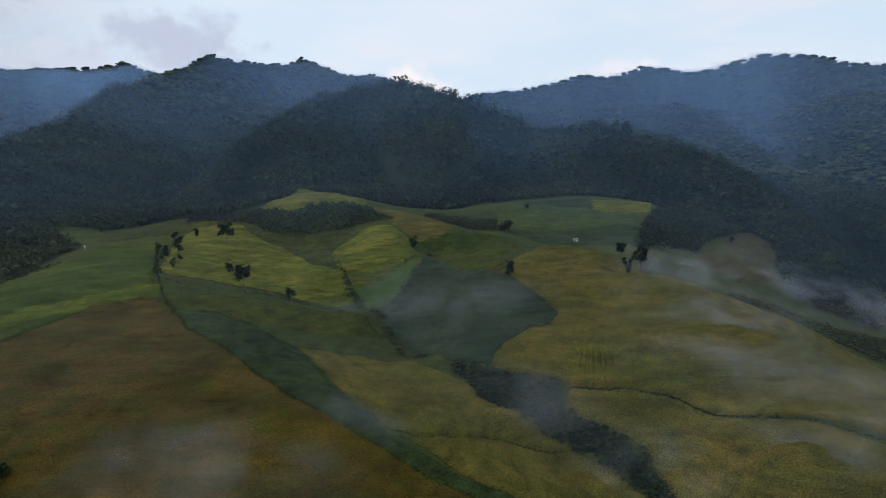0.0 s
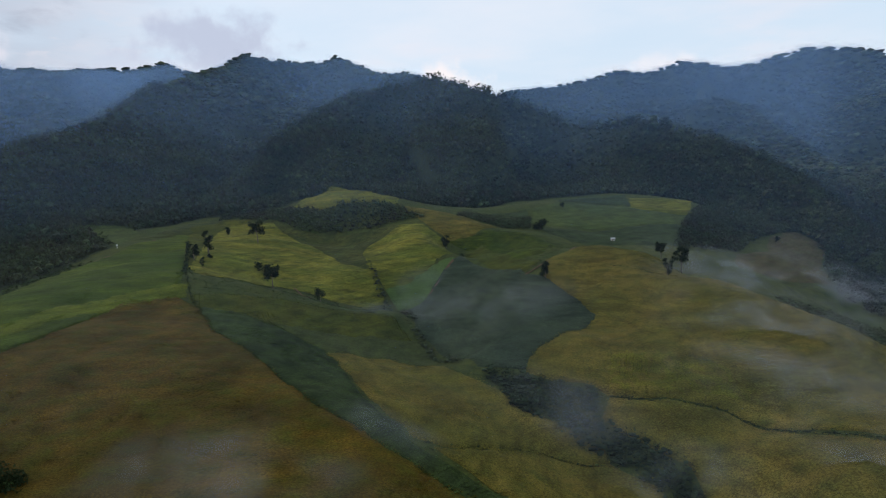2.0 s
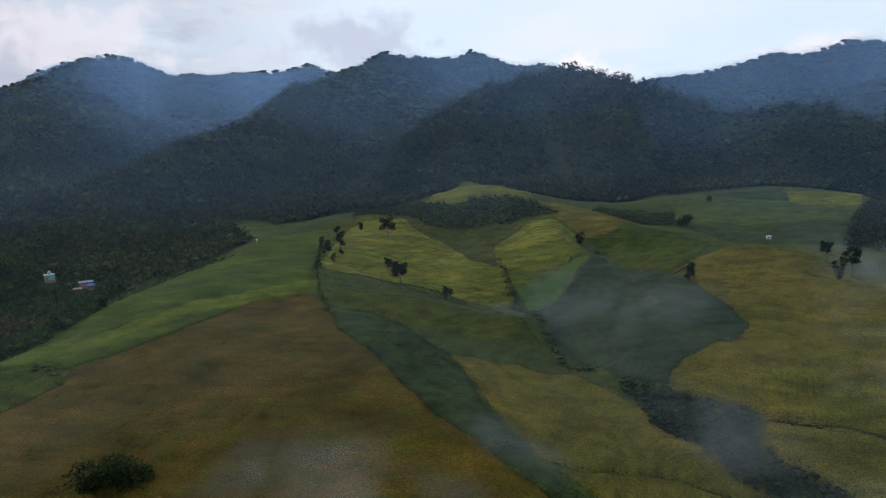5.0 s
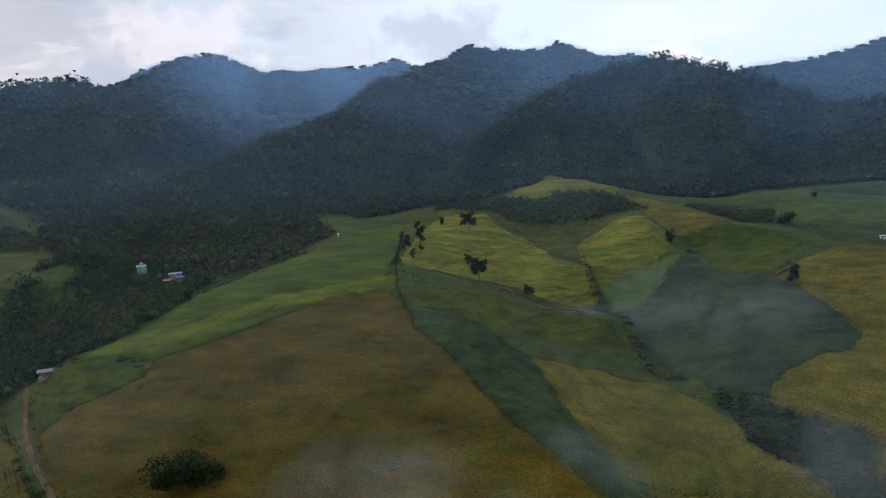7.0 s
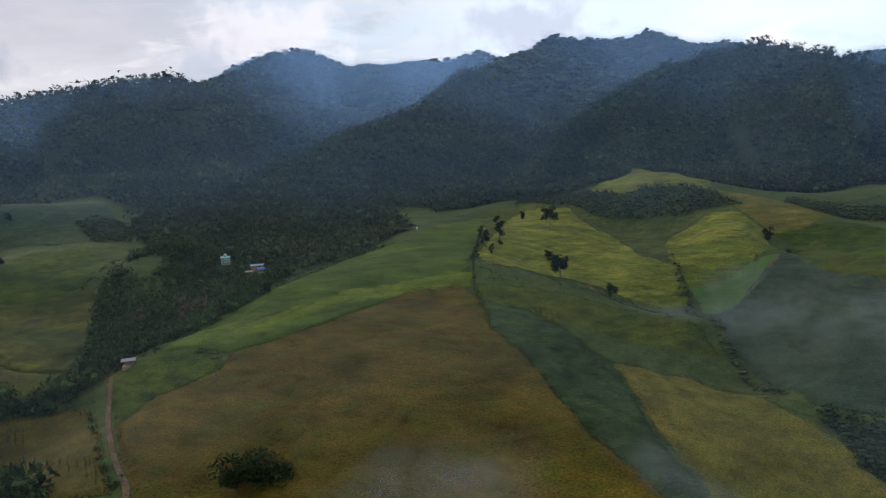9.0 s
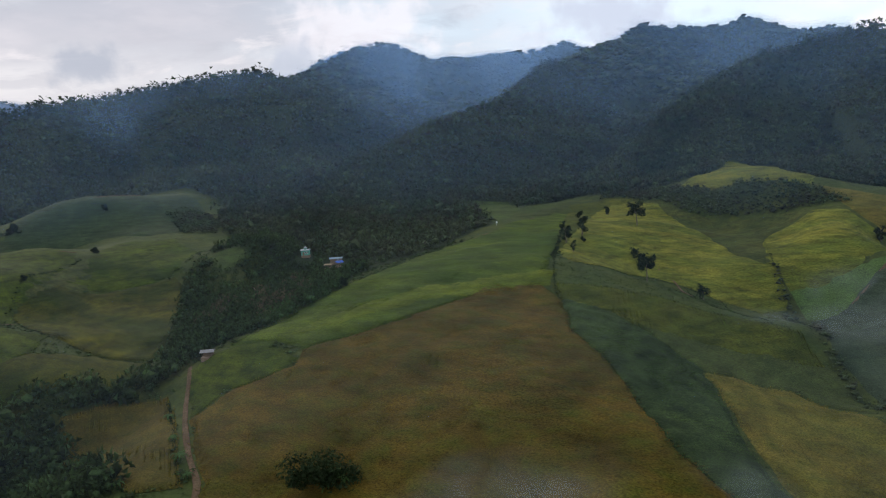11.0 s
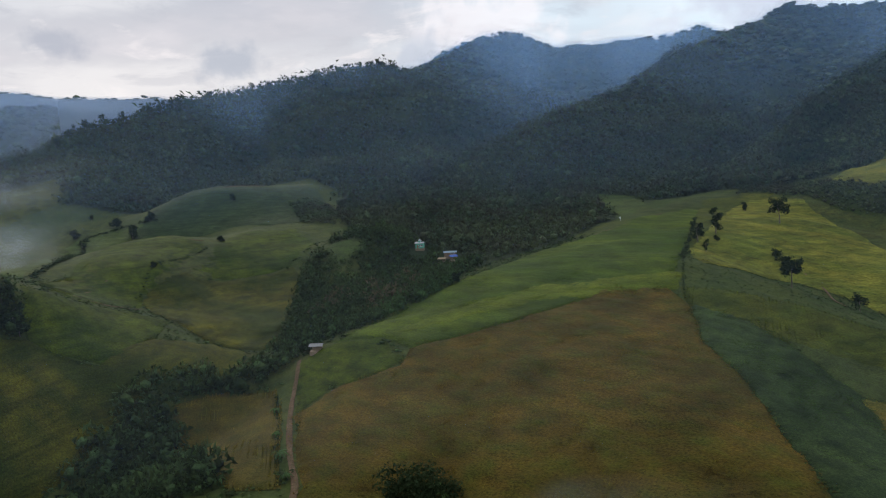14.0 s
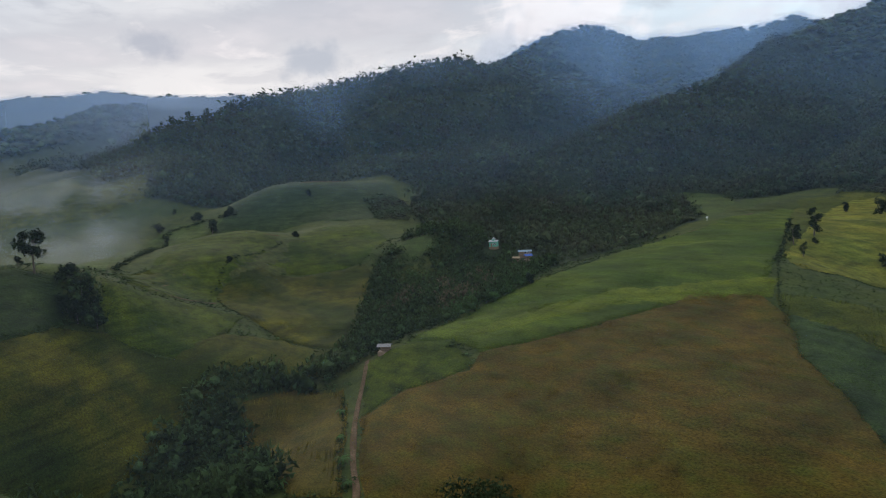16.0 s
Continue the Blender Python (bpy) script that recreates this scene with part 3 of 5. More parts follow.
def land(name, a, b, c, broad=0.035, fine=0.9, bump=0.5, rough=0.9, island=0.0, stretch=(1, 1, 1), depth=0.3, streak=0.0, thin=0.0, harsh=0.0):
    """A matt vegetable or earthy surface: two colours in broad patches, a third in fine grain, uneven relief."""
    m, n, l = nodes_of(name)
    co = n.new("ShaderNodeNewGeometry")
    mp = n.new("ShaderNodeMapping")
    mp.inputs["Scale"].default_value = stretch
    l.new(co.outputs["Position"], mp.inputs["Vector"])
    n1, n2, n3 = (n.new("ShaderNodeTexNoise") for _ in range(3))
    for t, s, d in ((n1, broad, 5.0), (n2, fine, 6.0), (n3, broad * 5, 4.0)):
        t.inputs["Scale"].default_value, t.inputs["Detail"].default_value, t.inputs["Roughness"].default_value = s, d, 0.6
        l.new(mp.outputs[0], t.inputs["Vector"])

    def ramp(src, lo, hi):
        r = n.new("ShaderNodeMapRange")
        l.new(src, r.inputs[0])
        r.inputs[1].default_value, r.inputs[2].default_value = lo, hi
        return r.outputs[0]

    def mix(f, x, y):
        k = n.new("ShaderNodeMix")
        k.data_type = "RGBA"
        for i, v in ((0, f), (6, x), (7, y)):
            if isinstance(v, tuple):
                k.inputs[i].default_value = (*v, 1)
            else:
                l.new(v, k.inputs[i])
        return k.outputs[2]

    col = mix(ramp(n1.outputs[0], 0.38, 0.62), a, b)
    col = mix(ramp(n3.outputs[0], 0.42, 0.75), col, c)
    grain = n.new("ShaderNodeHueSaturation")
    l.new(col, grain.inputs["Color"])
    g = ramp(n2.outputs[0], 0.25 + 0.12 * harsh, 0.75 - 0.12 * harsh)
    r = n.new("ShaderNodeMapRange")
    l.new(g, r.inputs[0])
    r.inputs[3].default_value, r.inputs[4].default_value = 0.68 - 0.2 * harsh, 1.28 + 0.2 * harsh
    value = r.outputs[0]
    if island:
        geo = n.new("ShaderNodeMapRange")
        l.new(co.outputs["Random Per Island"], geo.inputs[0])
        geo.inputs[3].default_value, geo.inputs[4].default_value = 1 - island, 1 + island
        mu = n.new("ShaderNodeMath")
        mu.operation = "MULTIPLY"
        l.new(value, mu.inputs[0])
        l.new(geo.outputs[0], mu.inputs[1])
        value = mu.outputs[0]
        hue = n.new("ShaderNodeMapRange")
        l.new(co.outputs["Random Per Island"], hue.inputs[0])
        hue.inputs[3].default_value, hue.inputs[4].default_value = 0.485, 0.512
        l.new(hue.outputs[0], grain.inputs["Hue"])
    if streak:
        lie = n.new("ShaderNodeMapping")
        lie.inputs["Scale"].default_value = (0.05, 0.05, 0.55)
        l.new(co.outputs["Position"], lie.inputs["Vector"])
        n4 = n.new("ShaderNodeTexNoise")
        n4.inputs["Scale"].default_value, n4.inputs["Detail"].default_value, n4.inputs["Roughness"].default_value = 1.0, 5.0, 0.65
        l.new(lie.outputs[0], n4.inputs["Vector"])
        st = n.new("ShaderNodeMapRange")
        st.inputs[1].default_value, st.inputs[2].default_value = 0.3, 0.68
        st.inputs[3].default_value, st.inputs[4].default_value = 1 - streak, 1 + 0.45 * streak
        l.new(n4.outputs[0], st.inputs[0])
        mu = n.new("ShaderNodeMath")
        mu.operation = "MULTIPLY"
        l.new(value, mu.inputs[0])
        l.new(st.outputs[0], mu.inputs[1])
        value = mu.outputs[0]
    l.new(value, grain.inputs["Value"])
    bs = n.new("ShaderNodeBsdfPrincipled")
    l.new(grain.outputs[0], bs.inputs["Base Color"])
    bs.inputs["Roughness"].default_value = rough
    bs.inputs["Specular IOR Level"].default_value = 0.05
    if bump:
        bp = n.new("ShaderNodeBump")
        bp.inputs["Strength"].default_value, bp.inputs["Distance"].default_value = bump, depth
        l.new(n2.outputs[0], bp.inputs["Height"])
        swell = n.new("ShaderNodeBump")
        swell.inputs["Strength"].default_value, swell.inputs["Distance"].default_value = 0.6, 4 * depth
        l.new(n3.outputs[0], swell.inputs["Height"])
        l.new(swell.outputs[0], bp.inputs["Normal"])
        l.new(bp.outputs[0], bs.inputs["Normal"])
    end = bs.outputs[0]
    if thin:
        tr, mx = n.new("ShaderNodeBsdfTranslucent"), n.new("ShaderNodeMixShader")
        l.new(grain.outputs[0], tr.inputs[0])
        mx.inputs[0].default_value = thin
        l.new(end, mx.inputs[1])
        l.new(tr.outputs[0], mx.inputs[2])
        end = mx.outputs[0]
    l.new(end, n.new("ShaderNodeOutputMaterial").inputs[0])
    return m


STYLES = {}      # material, crop height, plants per square metre, row spacing (0: sown broadcast)
def style(key, a, b, c, tall, dense, rows=0.0, broad=0.035, turn=0.0, stretch=(1, 1, 1), streak=0.4):
    a, b, c = (tuple({"dry": 0.48, "green": 0.53, "olive2": 0.46, "maize": 0.5, "bean": 0.58, "deep": 0.5, "gold2": 0.7, "tea": 0.72, "young": 0.7, "fallow": 0.7, "fallow2": 0.7}.get(key, 0.6) * q for q in k) for k in (a, b, c))
    STYLES[key] = (land("crop_" + key, a, b, c, broad=broad, fine=1.7, bump=0.8, stretch=stretch, streak=streak, harsh=0.75), land("plants_" + key, *(tuple(min(1.0, (2.1 if rows else 1.6) * q) for q in k) for k in (a, b, c)), broad=broad, fine=0.5, bump=0, island=0.2, stretch=stretch, streak=streak, thin=0.3 if rows else 0.2), tall, dense, rows, turn)


style("dry", (0.09, 0.066, 0.01), (0.165, 0.106, 0.014), (0.08, 0.092, 0.01), 0.8, 2.2, broad=0.03, stretch=(0.85, 1.15, 1.3), streak=0.4)
style("green", (0.065, 0.11, 0.011), (0.125, 0.165, 0.014), (0.05, 0.08, 0.01), 0.7, 1.6, broad=0.022, stretch=(0.6, 1.4, 1.0))
style("lime", (0.1, 0.135, 0.012), (0.145, 0.165, 0.014), (0.08, 0.11, 0.011), 0.8, 1.6)
style("deep", (0.045, 0.08, 0.006), (0.1, 0.13, 0.008), (0.03, 0.052, 0.006), 0.6, 1.2, streak=0.5)
style("gold", (0.128, 0.118, 0.02), (0.175, 0.138, 0.026), (0.085, 0.093, 0.018), 0.8, 1.6)
style("gold2", (0.125, 0.145, 0.018), (0.2, 0.185, 0.024), (0.06, 0.08, 0.014), 0.7, 0.6, stretch=(0.5, 1.3, 2.0), streak=0.5)
style("bean", (0.04, 0.066, 0.019), (0.056, 0.086, 0.024), (0.025, 0.04, 0.014), 0.9, 3.2, 1.6, turn=0.9, streak=0.5)
style("bean2", (0.044, 0.07, 0.026), (0.06, 0.088, 0.03), (0.036, 0.052, 0.022), 0.6, 0.4, 2.0)
style("tea", (0.038, 0.058, 0.032), (0.05, 0.07, 0.034), (0.032, 0.046, 0.028), 0.8, 0.9, 1.6, turn=0.3)
style("young", (0.075, 0.13, 0.03), (0.09, 0.14, 0.034), (0.06, 0.1, 0.026), 0.4, 0.8, streak=0.15)
style("young2", (0.075, 0.11, 0.03), (0.1, 0.13, 0.03), (0.055, 0.08, 0.026), 0.4, 0.3)
style("olive", (0.06, 0.08, 0.010), (0.11, 0.115, 0.013), (0.04, 0.056, 0.009), 0.6, 2.2, 2.2, turn=1.94)
style("olive2", (0.05, 0.07, 0.006), (0.16, 0.145, 0.009), (0.035, 0.055, 0.006), 0.8, 1.2, broad=0.022, streak=0.5)
style("fallow", (0.05, 0.068, 0.018), (0.065, 0.08, 0.02), (0.04, 0.055, 0.016), 0.5, 1.2)
style("fallow2", (0.055, 0.072, 0.018), (0.085, 0.09, 0.02), (0.03, 0.045, 0.015), 0.5, 0.5, broad=0.05)
style("maize", (0.13, 0.1, 0.018), (0.155, 0.115, 0.02), (0.07, 0.075, 0.014), 0.8, 2.4, 2.2, turn=2.54)
style("rice_rows", (0.12, 0.125, 0.016), (0.165, 0.15, 0.019), (0.07, 0.085, 0.013), 0.8, 2.2, 2.4, turn=1.32)
style("dry2", (0.1, 0.085, 0.035), (0.12, 0.095, 0.04), (0.09, 0.1, 0.03), 0.5, 0.3)
UNDERGROWTH = land("forest_undergrowth", (0.029, 0.042, 0.02), (0.04, 0.053, 0.023), (0.025, 0.032, 0.017), bump=0.8, depth=1.0)
GROUND = land("rough_grass", (0.034, 0.05, 0.012), (0.052, 0.06, 0.014), (0.024, 0.034, 0.011), bump=0.8)
LEAF = land("forest_leaves", (0.032, 0.054, 0.027), (0.078, 0.1, 0.043), (0.058, 0.052, 0.035), broad=0.011, fine=0.7, bump=0.9, island=0.42, thin=0.3, depth=0.6)
LEAF_GREEN = land("banana_leaves", (0.05, 0.09, 0.028), (0.065, 0.11, 0.032), (0.038, 0.065, 0.022), broad=0.08, fine=2.0, bump=0.2, island=0.3, thin=0.35)
LEAF_NEAR = land("tree_leaves", (0.036, 0.06, 0.022), (0.062, 0.092, 0.03), (0.03, 0.044, 0.018), broad=0.05, fine=2.0, bump=0.3, island=0.55, thin=0.3)
LEAF_DARK = land("dark_leaves", (0.023, 0.038, 0.017), (0.034, 0.05, 0.02), (0.018, 0.03, 0.015), broad=0.05, fine=2.0, bump=0.3, island=0.35, thin=0.3)
LEAF_BROWN = land("brown_leaves", (0.09, 0.082, 0.04), (0.13, 0.105, 0.055), (0.06, 0.062, 0.03), broad=0.08, fine=2.0, bump=0.3, island=0.35, thin=0.3)
BARK = land("bark", (0.12, 0.1, 0.08), (0.16, 0.14, 0.11), (0.08, 0.065, 0.05), broad=0.6, fine=6, bump=0.6, stretch=(1, 1, 0.25))
SOIL = land("track_soil", (0.08, 0.048, 0.028), (0.125, 0.08, 0.05), (0.05, 0.042, 0.018), broad=0.12, fine=1.5, bump=0.5)


# ---- the lie of the land ----
def vnoise(x, y, wave, seed=0):
    """Smooth value noise from -1 to 1 with the given wavelength."""
    table = np.random.RandomState(seed).uniform(-1, 1, (256, 256))
    x, y = np.asarray(x, float) / wave + 1000, np.asarray(y, float) / wave + 1000
    i, j = np.floor(x).astype(int), np.floor(y).astype(int)
    u, v = x - i, y - j
    u, v = u * u * (3 - 2 * u), v * v * (3 - 2 * v)
    g = lambda a, b: table[a % 256, b % 256]
    return (g(i, j) * (1 - u) + g(i + 1, j) * u) * (1 - v) + (g(i, j + 1) * (1 - u) + g(i + 1, j + 1) * u) * v


SPOTS = []
for p in [p for line in LINES.values() for p in line]:
    if all((p[0] - q[0]) ** 2 + (p[1] - q[1]) ** 2 > 64 for q in SPOTS):
        SPOTS.append(p)
SPOTS = np.array(SPOTS)
ROUND = 16.0
kernel = np.sqrt(((SPOTS[:, None, :2] - SPOTS[None, :, :2]) ** 2).sum(-1) + ROUND ** 2)
lhs = np.ones((len(SPOTS) + 1,) * 2)
lhs[:-1, :-1], lhs[-1, -1] = kernel - 1.0 * np.eye(len(SPOTS)), 0
WEIGHTS = np.linalg.solve(lhs, np.r_[SPOTS[:, 2], 0])


def mountains(x, y):
    """The height of the mountain flanks, which fall from the ridges in spurs and gullies, and the way to the nearest crest."""
    top, way_off = np.full(x.shape, -1e9), np.full(x.shape, 1e9)
    carved = np.clip((np.hypot(x, y) - 600) / 250, 0, 1)
    for k, (steep, crest) in enumerate(RIDGES.values()):
        run, high, near, along = 0.0, np.full(x.shape, -1e9), np.zeros(x.shape), np.zeros(x.shape)
        for a, b in zip(crest, crest[1:]):
            dx, dy = b[0] - a[0], b[1] - a[1]
            long = math.hypot(dx, dy)
            s = np.clip(((x - a[0]) * dx + (y - a[1]) * dy) / long ** 2, 0, 1)
            ox, oy = x - a[0] - s * dx, y - a[1] - s * dy
            d = np.sqrt(ox * ox + oy * oy)
            h = a[2] + s * (b[2] - a[2]) - 0.8 * steep * d
            best = h > high
            high = np.where(best, h, high)
            near = np.where(best, d, near)
            along = np.where(best, run + s * long + 0.35 * np.sign(ox * dy - oy * dx) * d, along)
            run += long
        spurs = 0.55 - 1.6 * np.abs(vnoise(along, near + 4000 * k, 190, 21)) + 0.4 * vnoise(along, 0.5 * near + 4000 * k, 60, 22)
        fall = steep * (0.5 * (np.sqrt(near * near + 100) - 10) + 130 * (1 - np.exp(-near / 260))) * (1 - 0.42 * carved * spurs)
        h = high + 0.8 * steep * near - fall
        way_off = np.where(h > top, near, way_off)
        top = np.maximum(top, h)
    return top, way_off


def relief(x, y):
    """The ground's height: a smooth surface drawn over the field crests and valley lines, with small swells, and the mountains standing on it."""
    x, y = np.asarray(x, float), np.asarray(y, float)
    z = np.full(x.shape, WEIGHTS[-1])
    for (px, py, _), w in zip(SPOTS, WEIGHTS):
        z = z + w * np.sqrt((x - px) ** 2 + (y - py) ** 2 + ROUND ** 2)
    z = z + 0.9 * vnoise(x, y, 34, 3) + 0.3 * vnoise(x, y, 12, 4) + 0.9 * (0.5 - np.abs(vnoise(0.7 * x + 0.7 * y, 0.45 * (y - x), 17, 8))) + 0.35 * vnoise(x + 0.5 * y, 0.6 * y, 7, 9)
    flank = mountains(x, y)[0]
    soft = 4.0
    gap = np.clip(np.abs(z - flank) / soft, 0, 40)
    far = np.clip((np.hypot(x, y) - 620) / 300, 0, 1)
    return np.maximum(z, flank) + soft * np.log1p(np.exp(-gap)) * (flank > z - 20) + far * 3 * vnoise(x, y, 60, 6) * np.clip(np.abs(z - flank) / 40, 0, 1)


def inside(x, y, poly):
    x, y = np.asarray(x, float), np.asarray(y, float)
    hit = np.zeros(x.shape, bool)
    for (ax, ay), (bx, by) in zip(poly, poly[1:] + poly[:1]):
        if ay != by:
            hit ^= ((ay > y) != (by > y)) & (x < (bx - ax) * (y - ay) / (by - ay) + ax)
    return hit


def mesh_object(name, verts, faces, material, parent=None, smooth=True):
    """A mesh object from numpy arrays; faces all have the same number of corners."""
    verts, faces = np.asarray(verts, np.float32), np.asarray(faces, np.int32)
    me = bpy.data.meshes.new(name)
    me.vertices.add(len(verts))
    me.vertices.foreach_set("co", verts.ravel())
    k = faces.shape[1]
    me.loops.add(faces.size)
    me.loops.foreach_set("vertex_index", faces.ravel())
    me.polygons.add(len(faces))
    me.polygons.foreach_set("loop_start", np.arange(len(faces), dtype=np.int32) * k)
    me.polygons.foreach_set("use_smooth", np.full(len(faces), smooth))
    me.update(calc_edges=True)
    me.materials.append(material)
    ob = new(name, me)
    ob.parent = parent
    return ob


def axis(lo, hi, step, end_lo, end_hi, grow=1.07):
    mid = list(np.arange(lo, hi + 0.1, step))
    s, a = step, lo
    while a > end_lo:
        s *= grow
        a -= s
        mid.insert(0, a)
    s, a = step, mid[-1]
    while a < end_hi:
        s *= grow
        a += s
        mid.append(a)
    return np.array(mid)


gx, gy = axis(-620, 340, 4.0, -4900, 4000, 1.028), axis(80, 700, 4.0, -2500, 4900, 1.024)
X, Y = np.meshgrid(gx, gy)
Z = relief(X, Y)
nx, ny = len(gx), len(gy)
quad = (np.arange(ny - 1)[:, None] * nx + np.arange(nx - 1)[None]).ravel()
ground = mesh_object("ground", np.stack([X, Y, Z], -1).reshape(-1, 3), np.stack([quad, quad + 1, quad + nx + 1, quad + nx], -1), GROUND)
tagged(ground, "rolling grassy hills rising into steep mountains", "ground", kind="structure")


def height(x, y):
    """The height of the ground sheet at a place of the plan."""
    x, y = np.asarray(x, float), np.asarray(y, float)
    i = np.clip(np.searchsorted(gx, x) - 1, 0, nx - 2)
    j = np.clip(np.searchsorted(gy, y) - 1, 0, ny - 2)
    u, v = np.clip((x - gx[i]) / (gx[i + 1] - gx[i]), 0, 1), np.clip((y - gy[j]) / (gy[j + 1] - gy[j]), 0, 1)
    return (Z[j, i] * (1 - u) + Z[j, i + 1] * u) * (1 - v) + (Z[j + 1, i] * (1 - u) + Z[j + 1, i + 1] * u) * v


# ---- fields ----
from mathutils.geometry import delaunay_2d_cdt
rng = np.random.RandomState(7)
FIELD_NAMES = {
    "dry": ("dry upland rice field turning brown on the hillside", "rice field"), "green": ("bright green grassy crop field on the long slope", "crop field"),
    "lime": ("bright yellow green rice strip along the brown field", "rice field"), "deep": ("deep green crop field on the slope", "crop field"), "gold": ("ripening golden green upland rice field", "rice field"),
    "gold2": ("yellow green ripening rice field on a slope", "rice field"), "bean": ("dark green bean field planted in rows", "bean field"),
    "bean2": ("distant dull green bean field on a hill", "bean field"), "tea": ("dark bluish green field planted in low rows", "crop field"),
    "young": ("fresh light green field of young rice", "rice field"), "young2": ("pale green grassy field below the forest", "meadow"),
    "olive": ("olive green field with faint planting rows", "crop field"), "olive2": ("patchy olive and yellow field on the slope", "crop field"),
    "fallow": ("grey green fallow field with low weeds", "fallow field"), "fallow2": ("dull olive fallow hollow between the crops", "fallow field"),
    "rice_rows": ("yellow green rice field sown in fine rows", "rice field"), "maize": ("straw yellow maize strip in straight rows", "maize field"), "dry2": ("brownish cleared field on a far slope", "crop field")}


def plants(name, x, y, tall, material, parent):
    """Many small plants, each three bent blades from one root, as one mesh."""
    n = len(x)
    z = height(x, y)
    turn = rng.uniform(0, 6.28, n)
    size = 0.46 * tall * rng.uniform(0.5, 1.35, n)
    verts, faces = [], []
    for k in range(3):
        a = turn + k * 2.1
        dx, dy = np.cos(a), np.sin(a)
        w, out = 0.26 * size + 0.05, 1.15 * size
        base = np.stack([x, y, z + 0.22 + 0.45 * tall], -1)
        side = np.stack([-dy * w, dx * w, 0 * x], -1)
        tip = base + np.stack([dx * out, dy * out, 0.75 * size], -1)
        verts += [base - side, base + side, tip]
    v = np.stack(verts, 1).reshape(-1, 3)
    f = np.arange(len(v)).reshape(-1, 3)
    ob = mesh_object(name, v, f, material, parent, smooth=False)
    return ob


def crop_rows(poly, gap, turn, tall, material, parent):
    """Low continuous ridges of plants along the drills of a field, as one mesh."""
    c, s = math.cos(turn), math.sin(turn)
    p = np.array(poly)
    along, across = p @ (c, s), p @ (-s, c)
    vs, fs, n = [], [], 0
    for q in np.arange(across.min(), across.max(), gap):
        k = np.arange(along.min(), along.max(), 1.6)
        x, y = c * k - s * q, s * k + c * q
        x, y = x + 0.12 * rng.normal(0, 1, len(k)), y + 0.12 * rng.normal(0, 1, len(k))
        ok = inside(x, y, poly)
        z, up = height(x, y) + 0.3 + 0.5 * tall, tall * rng.uniform(0.45, 0.95, len(k))
        half = 0.24 * gap * rng.uniform(0.7, 1.2, len(k))
        vs.append(np.stack([np.stack([x + s * half, y - c * half, z - 0.3], -1), np.stack([x, y, z + up], -1), np.stack([x - s * half, y + c * half, z - 0.3], -1)], 1).reshape(-1, 3))
        i = np.where(ok[:-1] & ok[1:])[0] * 3 + n
        fs += [np.stack([i, i + 3, i + 4, i + 1], -1), np.stack([i + 1, i + 4, i + 5, i + 2], -1)]
        n += 3 * len(k)
    if sum(len(f) for f in fs):
        mesh_object("planting_rows", np.concatenate(vs), np.concatenate(fs), material, parent, smooth=False)


def grown(poly, by):
    """The outline moved outwards."""
    turn = 1 if sum(a[0] * b[1] - b[0] * a[1] for a, b in zip(poly, poly[1:] + poly[:1])) > 0 else -1
    out = []
    for a, p, b in zip(poly[-1:] + poly[:-1], poly, poly[1:] + poly[:1]):
        d = Vector((b[0] - a[0], b[1] - a[1]))
        d.normalize()
        out.append((p[0] + turn * d.y * by, p[1] - turn * d.x * by))
    return out


